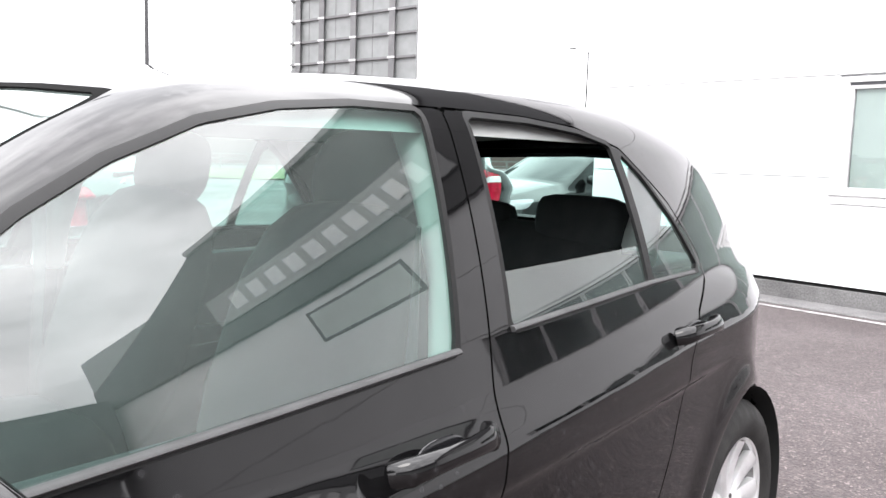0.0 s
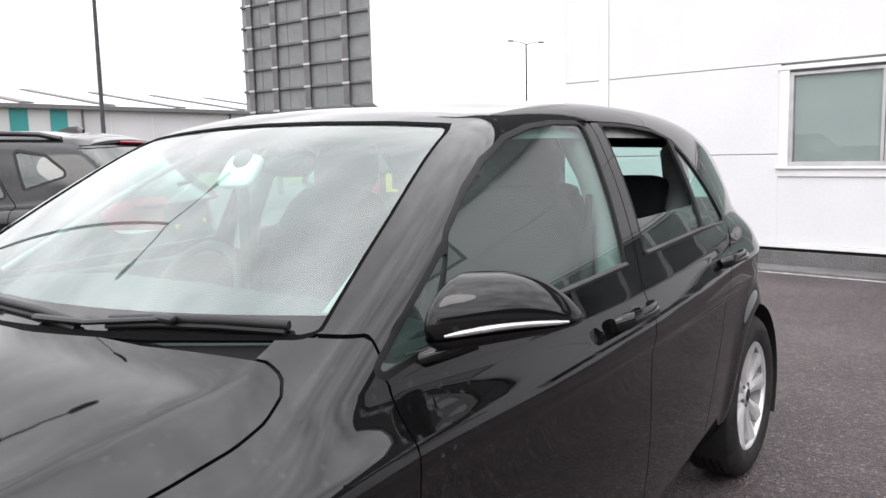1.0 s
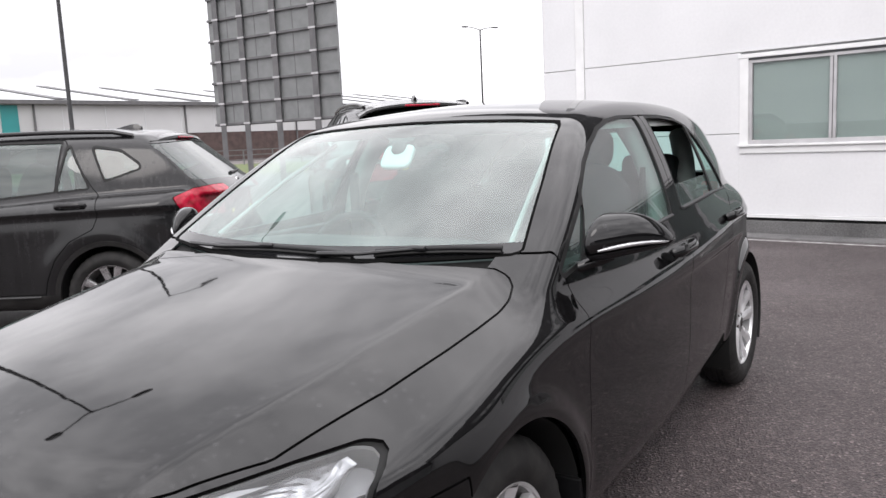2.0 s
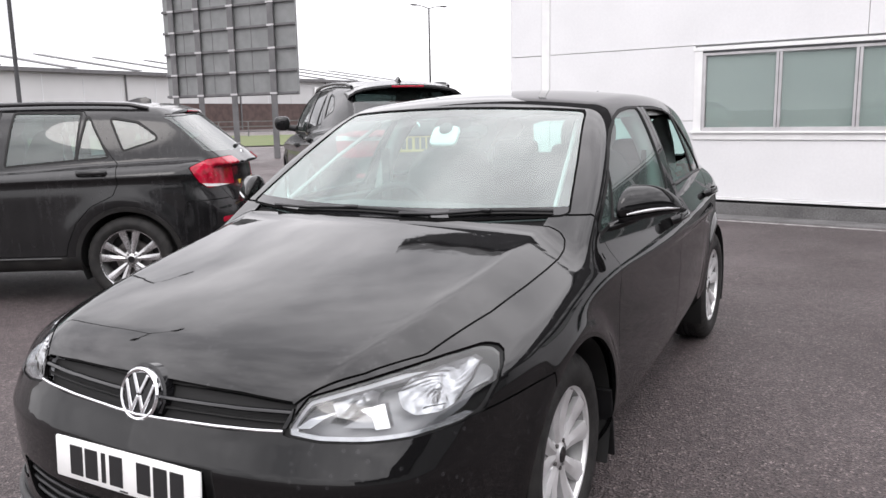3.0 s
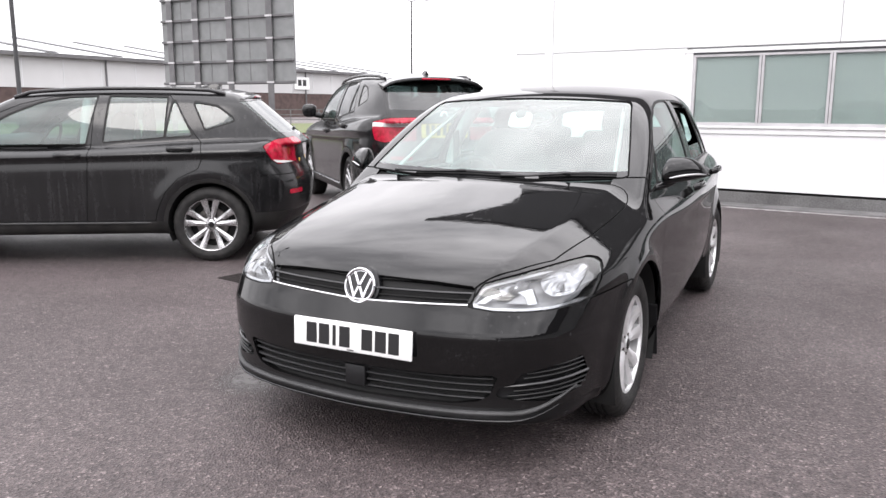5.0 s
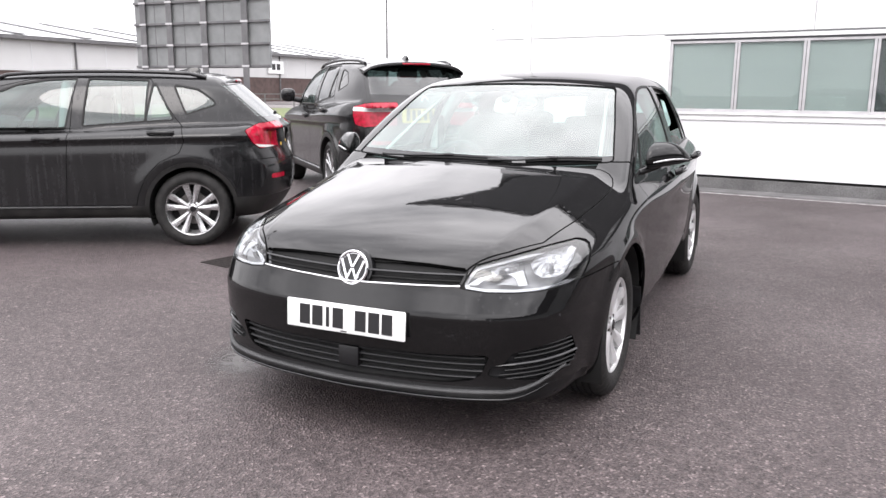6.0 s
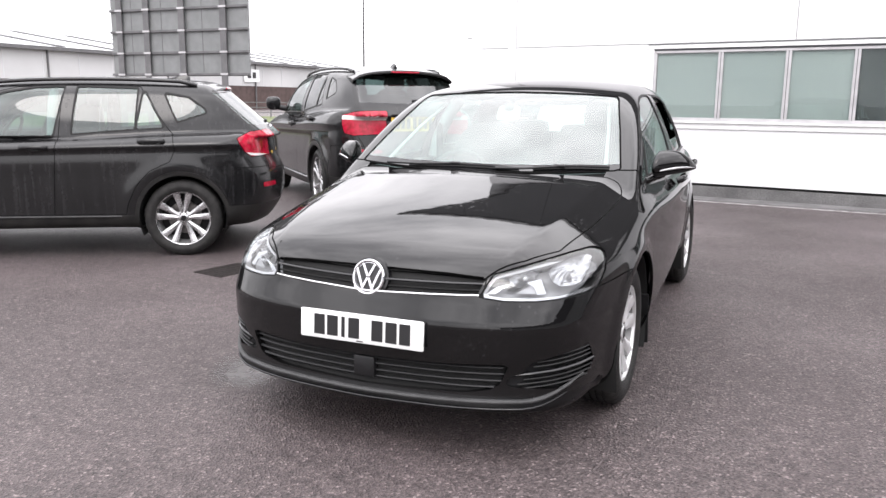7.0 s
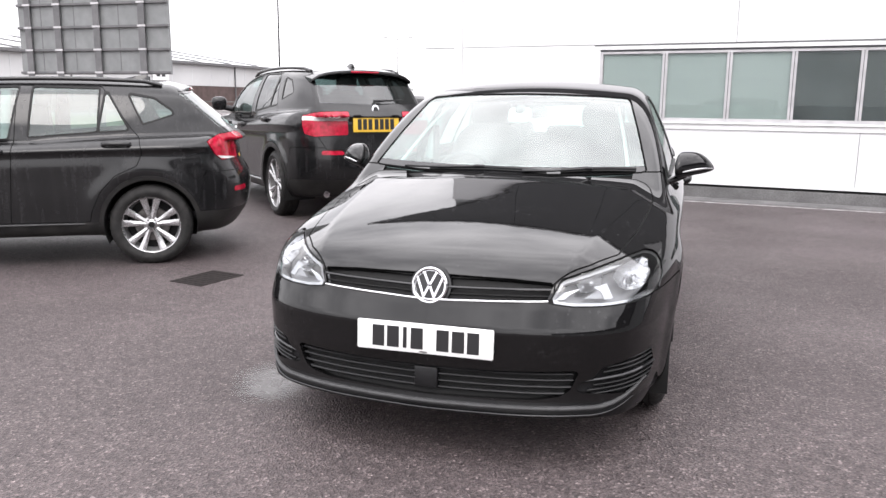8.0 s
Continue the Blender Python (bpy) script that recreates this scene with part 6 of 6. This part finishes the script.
def off_roader(name, label, m, paint, lamp_pts, glass_rear, plate_mat, sharp, rim, pairs, spread, spoke, twist=0.0):
    """A parked car with doors, panes, rails, lamps, cladding and wheels."""
    global gaps
    gaps = []
    car = thing(name, label, "car", m)
    P_FRONT, P_REAR, P_FIXED, P_TAIL, P_DOOR_F, P_DOOR_R = SIDES[sharp]
    yr, zr, rt = (2.79, 0.320, 0.320) if sharp else (2.76, 0.340, 0.340)
    A = ((0.0, zr + 0.010, rt + 0.036), (yr, zr + 0.010, rt + 0.034))
    S = E_short if sharp else E_half
    form = short_estate if sharp else estate
    back_y = 0.215 if sharp else 0.0
    ring_d = lambda S: np.maximum(np.minimum(*[np.hypot(S.v[:, 1] - a[0], S.v[:, 2] - a[1]) - a[2] for a in A]), 0.5 - S.v[:, 0])
    _, rest = split(S, ring_d(S))
    arch_ring, rest = split(rest, ring_d(rest) - (0.034 if sharp else 0.045))
    pn, sl = {}, {}
    for key, pts in (("front", P_FRONT), ("rear", P_REAR), ("fixed", P_FIXED), ("tail", P_TAIL)):
        pn[key], rest = split(rest, yz(pts, 0.008)(rest))
    for key, pts in (("front", P_FRONT), ("rear", P_REAR), ("fixed", P_FIXED), ("tail", P_TAIL)):
        sl[key], rest = split(rest, yz(pts, 0.008)(rest) - 0.016)
    scr_d = lambda S: np.maximum(xz(C_SCREEN, -1, 1.3)(S), 0.28 - S.v[:, 1])
    scr, rest = split(rest, scr_d(rest))
    bck_d = xz(C_BACK if sharp else [(x * 0.92, z) for x, z in C_BACK], 2.80, 4.0, 0.01)
    bck, rest = split(rest, bck_d(rest))
    bring, rest = split(rest, bck_d(rest) - 0.008)
    tail_d = lambda S: np.maximum(polygon(S.v[:, [1, 2]], lamp_pts, 0.004), 0.36 - S.v[:, 0]) if sharp else np.maximum(polygon(S.v[:, [1, 2]], lamp_pts, 0.004), 0.30 - S.v[:, 0])
    tl, rest = pick(rest, tail_d)
    reflect, rest = split(rest, np.maximum(np.maximum(np.abs(rest.v[:, 2] - (0.585 if sharp else 0.690)) - 0.020, np.abs(rest.v[:, 0] - (0.57 if sharp else 0.46)) - 0.11), 3.1 - rest.v[:, 1]))
    sill, rest = split(rest, np.maximum(rest.v[:, 2] - 0.355, np.maximum(rest.v[:, 1] - 3.12, -0.85 - rest.v[:, 1])))
    skirt, rest = split(rest, np.maximum(rest.v[:, 2] - 0.42, 3.12 - rest.v[:, 1]))
    df, rest = pick(rest, yz(P_DOOR_F))
    dr, rest = pick(rest, yz(P_DOOR_R))
    gate, rest = pick(rest, lambda S: np.maximum(np.maximum(2.8 - S.v[:, 1], polygon(S.v[:, [0, 2]], [(-0.3, 0.70), (0.52, 0.72), (0.60, 0.86), (0.64, 1.05), (0.57, 1.38), (-0.3, 1.41)])), 0.35 - S.n[:, 1]))
    bonnet_e, rest = pick(rest, lambda S: np.maximum(polygon(S.v[:, :2], [(-0.3, -0.80), (0.5, -0.72), (0.66, -0.5), (0.72, 0.30), (-0.3, 0.22)]), 0.3 - S.n[:, 2]))
    bmp, body_e = pick(rest, lambda S: np.maximum(3.14 + 0.25 * (S.v[:, 2] - 0.4) - S.v[:, 1], S.v[:, 2] - 0.74))
    skin_mesh("body", whole(body_e), paint, car, "dark lacquered body shell", 0.014)
    skin_mesh("bonnet", whole(bonnet_e), paint, car, "", 0.014)
    skin_mesh("rear_bumper", whole(bmp), paint, car, "rear bumper", 0.014)
    skin_mesh("tailgate", whole(gate), paint, car, "tailgate", 0.014)
    skin_mesh("rear_skirt", whole(skirt), CLADDING, car, "dusty black plastic rear skirt", 0.014)
    for nm, pane_s, mt in (("windscreen", scr, SCREEN), ("rear_window", bck, glass_rear)):
        ob = skin_mesh(nm, whole(shifted(pane_s, -0.004)), mt, car)
        ob.visible_shadow = False
    skin_mesh("rear_window_seal", whole(bring), GLOSS_BLACK, car, "", 0.006)
    skin_mesh("shut_line", whole(Skin(np.vstack([g.v for g in gaps]), np.vstack([g.n for g in gaps]),
              [tuple(i + o for i in f) for g, o in zip(gaps, np.cumsum([0] + [len(g.v) for g in gaps[:-1]]).tolist()) for f in g.f])), DARK, car)
    for sd in (1, -1):
        fix = (lambda S: S) if sd > 0 else mirrored
        skin_mesh("sill_cladding", fix(sill), CLADDING, car, "dusty black plastic sill cladding", 0.014)
        for trim in split(arch_ring, arch_ring.v[:, 1] - 1.4):
            skin_mesh("arch_cladding", fix(shifted(trim, 0.006)), CLADDING, car, "dusty black plastic wheel arch trim", 0.02)
        part("sill_step", tube_bm([(sd * 0.875, y, 0.345) for y in (0.42, 1.0, 1.6, 2.3)], 0.016, 8, 0.5), CHROME if not sharp else GREY_PLASTIC, car, "pale sill strip", 50)
        for nm, dd, keys, hy, hz in (("front_door", df, ("front",), 1.65 if sharp else 1.52, 0.912), ("rear_door", dr, ("rear", "fixed"), 2.565 if sharp else 2.50, 0.965)):
            d_ob = skin_mesh(nm, fix(dd), paint, car, "dark lacquered door", 0.014)
            for key in keys:
                g_ob = skin_mesh("window_pane", fix(shifted(pn[key], -0.006)), PALE_GLASS if key == "front" or sharp else glass_rear, d_ob)
                g_ob.visible_shadow = False
                skin_mesh("window_seal", fix(sl[key]), RUBBER, d_ob, "black window seal", 0.008)
            xs = float(S_WIDTH(hy) + S_SIDE(hz - S_CREASE(hy)))
            part("door_handle", handle_bm(0.21), paint, d_ob, "", 60, pose(sd * (xs - 0.002), hy, hz, -2, -10 * sd, 0) @ Matrix.Diagonal((sd, 1, 1, 1)))
            # Near-black blob on the door: the handle dish's shade is in its colour.
            part("handle_recess", blob_bm((0, 0, 0), (0.010, 0.13, 0.055), 2.4), DARK, d_ob, "", 60, pose(sd * (xs - 0.001), hy, hz - 0.004, 0, -10 * sd, 0))
        g_ob = skin_mesh("rear_side_pane", fix(shifted(pn["tail"], -0.006)), PALE_GLASS if sharp else glass_rear, car, "small rear side pane")
        g_ob.visible_shadow = False
        skin_mesh("rear_side_seal", fix(sl["tail"]), RUBBER, car, "", 0.008)
        t_ob = skin_mesh("tail_light", fix(shifted(tl, 0.004)), RED_LENS, car, "red tail light with a pale strip", 0.02)
        zc = np.array(lamp_pts)[:, 1]
        pale_z = (zc.min() + 0.010, 0.011) if sharp else (zc.max() - 0.052, 0.013)
        pale, _ = split(tl, np.abs(tl.v[:, 2] - pale_z[0] - (0.10 * (tl.v[:, 0] - 0.6) if sharp else 0)) - pale_z[1])
        skin_mesh("lamp_strip", fix(shifted(pale, 0.007)), WHITE_LENS, t_ob, "pale strip of the tail light")
        skin_mesh("bumper_reflector", fix(shifted(reflect, 0.004)), RED_LENS, car, "red bumper reflector", 0.01)
        rail_pts = [(sd * (float(S_BELT(y)) - 0.205), y, float(S_ROOF(y)) - 0.006 - 0.05 * ((float(S_BELT(y)) - 0.205) / 0.6) ** 2) for y in np.linspace(1.15, 2.90 if sharp else 3.02, 14)]
        up = [0.0] + [0.022 if sharp else 0.018] * 12 + [0.0]
        part("roof_rail", tube_bm([(x, y, z + u) for (x, y, z), u in zip(rail_pts, up)], 0.017, 10), GLOSS_BLACK, car, "gloss black roof rail", 50)
        for yy in (0.0, yr):
            wheel_thing(car, (sd * 0.768, yy, zr), sd, rt, rim, 0.205, pairs, spread, twist, spoke, None, (0.40, 0.74) if sharp else (0.42, 0.62))
            arch_liner(car, (0.875, yy, zr + 0.01), sd, rt + 0.038, 0.36)
        mir = part("door_mirror", blob_bm((0, 0, 0), (0.19, 0.12, 0.145), 3.0), paint, car, "door mirror", 60, pose(sd * 0.965, 0.66, 1.085, 0, 0, -8 * sd))
        part("mirror_foot", tube_bm([(sd * -0.17, 0.02, -0.06), (sd * -0.06, 0.0, -0.045)], 0.026, 10), BLACK_PLASTIC, mir, "", 50)
        seat = new("front_seat")
        seat.parent = car
        part("backrest", blob_bm((0, 0, 0), (0.50, 0.18, 0.68), 3.2), FABRIC, seat, "", 60, pose(sd * 0.37, 1.66, 0.94, -18, 0, 0))
        part("headrest", blob_bm((0, 0, 0), (0.27, 0.11, 0.19), 3.0), FABRIC, seat, "", 60, pose(sd * 0.37, 1.80, 1.33, -12, 0, 0))
        part("headrest", blob_bm((0, 0, 0), (0.27, 0.10, 0.17), 3.0), FABRIC, car, "", 60, pose(sd * 0.38, 2.66, 1.20, -12, 0, 0))
        part("door_card", box_bm((-0.03, 0.5, 0.38), (0.03, 2.4, 0.99), 0.02), DASH, car, "", 40, pose(sd * 0.75, 0, 0))
        part("pillar_trim", tube_bm([(sd * 0.74, 1.75, 1.0), (sd * 0.66, 1.75, 1.24), (sd * 0.58, 1.75, 1.38)], 0.04, 10), LINING, car, "", 50)
        part("exhaust_pipe", tube_bm([(sd * 0.50, 3.25, 0.27), (sd * 0.50, 3.44 - 0.4 * back_y, 0.27)], 0.035, 14), CHROME, car, "chrome exhaust pipe", 50) if sd > 0 or not sharp else None
    bm = bmesh.new()
    rows = []
    for x in np.linspace(-0.575, 0.575, 17):
        end, drop = 3.315 - back_y - 0.20 * x * x, 0.05 * (x / 0.6) ** 2 + 0.05 * abs(x / 0.575) ** 8
        ya, yb2 = 2.98 - back_y, 3.12 - back_y
        z0, z1, z2 = float(S_ROOF(ya)) - drop, float(S_ROOF(yb2)) - drop, float(S_ROOF(3.26)) - drop
        rows.append([bm.verts.new(q) for q in ((x, ya, z0 - 0.004), (x, yb2, z1 + 0.004), (x, end, z2 + 0.004), (x, end + 0.004, z2 - 0.014), (x, end - 0.02, z2 - 0.030), (x, yb2, z1 - 0.050), (x, ya, z0 - 0.035))])
    for p, q in zip(rows, rows[1:]):
        for i in range(7):
            bm.faces.new((p[i], q[i], q[(i + 1) % 7], p[(i + 1) % 7]))
    bm.faces.new(rows[0])
    bm.faces.new(rows[-1])
    bmesh.ops.recalc_face_normals(bm, faces=bm.faces)
    part("spoiler", bm, paint, car, "roof spoiler over the rear window", 40)
    part("brake_light", tube_bm([(x, 3.316 - back_y - 0.20 * x * x, 1.408) for x in np.linspace(-0.16, 0.16, 7)], 0.009, 8), RED_LENS, car, "high red brake light", 50)
    bm = bmesh.new()
    rows = [[bm.verts.new((w * c, y - back_y, z0 + (z1 - z0) * h + 0.9 * (float(S_ROOF(2.9 - back_y)) - float(S_ROOF(2.9))))) for c, h in ((-1, 0), (-0.75, 0.5), (-0.25, 1), (0.25, 1), (0.75, 0.5), (1, 0))]
            for y, w, z0, z1 in ((2.74, 0.004, 1.470, 1.474), (2.82, 0.024, 1.455, 1.492), (2.88, 0.030, 1.448, 1.507), (2.94, 0.030, 1.442, 1.512), (2.975, 0.024, 1.440, 1.494))]
    for p, q in zip(rows, rows[1:]):
        for i in range(5):
            bm.faces.new((p[i], p[i + 1], q[i + 1], q[i]))
    bm.faces.new(rows[-1])
    bmesh.ops.recalc_face_normals(bm, faces=bm.faces)
    part("shark_fin", bm, GLOSS_BLACK, car, "shark-fin roof aerial", 50)
    part("rear_bench", blob_bm((0, 0, 0), (1.3, 0.18, 0.62), 4), FABRIC, car, "", 60, pose(0, 2.60, 0.88, -18, 0, 0))
    part("load_cover", box_bm((-0.54, 2.72, 1.02), (0.54, 3.16, 1.035)), DASH, car)
    part("cabin_floor", box_bm((-0.70, 0.3, 0.34), (0.70, 3.2, 0.40), 0.01), FABRIC, car)
    part("dashboard", tube_bm([(-0.70, 0.72, 0.95), (0.70, 0.72, 0.95)], 0.18, 16, 0.62), DASH, car, "", 50)
    part("steering_wheel", lathe_bm([(0.185 + 0.016 * math.cos(k * math.pi / 5), 0.016 * math.sin(k * math.pi / 5)) for k in range(10)], 32, "Z", True), DASH, car, "", 60, pose(-0.37, 1.02, 0.98, 62, 0, 0))
    top_l, _ = split(S, np.maximum(np.maximum(1.08 - S.v[:, 1], S.v[:, 1] - (2.75 if sharp else 3.1)), 1.40 - S.v[:, 2]))
    skin_mesh("roof_lining", whole(shifted(top_l, -0.028)), LINING, car)
    yb = surface_y(lambda p: form(p * np.array([1, -1, 1])), 0, 0.93, -3.9, -3.0)
    pl = part("number_plate", box_bm((-0.26, -0.004, -0.0555), (0.26, 0.006, 0.0555), 0.005), plate_mat, car, "yellow number plate with characters as plain bars", 40, pose(0, -yb + (0.0 if sharp else 0.008), 0.80 if sharp else 0.945, 4, 0, 0))
    for cx in (-0.18, -0.12, -0.06, 0.0, 0.07, 0.13, 0.19):
        part("character_bar", box_bm((cx - 0.022, 0.0062, -0.037), (cx + 0.022, 0.0085, 0.037)), INK, pl)
    bd = part("badge", lathe_bm([(0.0, 0.006), (0.034, 0.006), (0.040, 0.004), (0.041, -0.01)], 32, "Y"), CHROME, car, "round silver badge", 40, pose(0, -yb - 0.012, 1.045, 12, 0, 0))
    part("badge_field", lathe_bm([(0.0, 0.0085), (0.026, 0.0085)], 28, "Y"), GLOSS_BLACK, bd, "dark badge centre")
    part("rear_wiper", tube_bm([(x, y + (-0.05 if sharp else 0.066), z) for x, y, z in ((0.0, 3.475, 1.115), (-0.15, 3.468, 1.125), (-0.36, 3.438, 1.13))], [0.016, 0.009, 0.006], 8), BLACK_PLASTIC, car, "", 50)
    return car


def lift_cabin(car, rise, z0, z1):
    """Raise all of a car above z1, easing in from z0."""
    for ob in car.children_recursive:
        if ob.type != "MESH" or ob.name.split(".")[0] in ("tyre", "rim", "spokes"):
            continue
        m = ob.matrix_basis if ob.parent == car else ob.parent.matrix_basis @ ob.matrix_basis
        back = m.inverted()
        for v in ob.data.vertices:
            q = m @ v.co
            s = min(max((q.z - z0) / (z1 - z0), 0.0), 1.0)
            v.co = back @ (q + Vector((0, 0, rise * s * s * (3 - 2 * s))))


def car_pose(hub, a, wb, tx):
    c, s = math.cos(radians(a)), math.sin(radians(a))
    return pose(hub[0] - s * tx - wb * c, hub[1] + c * tx - wb * s, 0, 0, 0, a - 90)


T_SMALL = [(3.250, 0.985), (3.340, 1.035), (3.45, 1.050), (3.64, 1.050), (3.64, 0.850), (3.36, 0.830), (3.305, 0.880)]
T_WIDE = [(3.345, 1.000), (3.43, 1.020), (3.70, 1.035), (3.70, 0.885), (3.45, 0.850), (3.385, 0.875)]
off_roader("estate_car", "dusty black compact off-roader with roof rails, parked", car_pose((-3.215, 1.81), 31.0, 2.79, 0.86), DUSTY_PAINT, T_SMALL, PALE_GLASS, PLATE_YELLOW, True, 0.229, 5, 0.245, 0.040)
tall_car = off_roader("off_road_car", "black off-roader with dark rear glass, seen from its tail", car_pose((-3.60, 4.68), -44.6, 2.81, 0.83) @ Matrix.Diagonal((1.045, 1.018, 1.095, 1)), DUSTY_PAINT, T_WIDE, DARK_GLASS, PLATE_YELLOW, False, 0.258, 5, 0.20, 0.036, 0.35)
lift_cabin(tall_car, 0.078, 0.86, 1.10)


# ---- car beside the white building ----
def far_car(at, turn, label, paint):
    """A hatchback seen at a distance: shell, dark panes, lamps and wheels."""
    car = thing("hatchback_car", label, "car", pose(at[0], at[1], 0, 0, 0, turn))
    S = half_skin(hatch, (-0.05, -1.0, 0.12), (0.98, 3.44, 1.50), 0.04)
    _, rest = split(S, arch(S))
    cuts = {}
    for key, pts in (("front", W_FRONT), ("rear", W_REAR)):
        cuts[key], rest = split(rest, yz(pts)(rest))
    scr, rest = split(rest, screen_d(rest))
    bck, rest = split(rest, xz(W_BACK, 2.7, 4)(rest))
    lamps, rest = split(rest, head_d(rest))
    skin_mesh("body", whole(rest), paint, car, "lacquered body shell", 0.02)
    skin_mesh("windscreen", whole(shifted(scr, -0.004)), DARK_PANE, car)
    skin_mesh("rear_window", whole(shifted(bck, -0.004)), DARK_PANE, car)
    for sd in (1, -1):
        fix = (lambda S: S) if sd > 0 else mirrored
        for key in cuts:
            skin_mesh("window_pane", fix(shifted(cuts[key], -0.004)), DARK_PANE, car)
        skin_mesh("headlight", fix(lamps), LAMP_GREY, car)
        for yy in (0.0, 2.63):
            wheel_thing(car, (sd * 0.74, yy, 0.316), sd)
            arch_liner(car, (0.84, yy, 0.312), sd, 0.366, 0.36)
        part("door_mirror", blob_bm((0, 0, 0), (0.20, 0.12, 0.13), 2.8), paint, car, "", 60, pose(sd * 0.92, 0.66, 1.02))
    return car


far_car((-5.04, 9.79), -10, "black hatchback parked beside the white building", BLACK_PAINT)
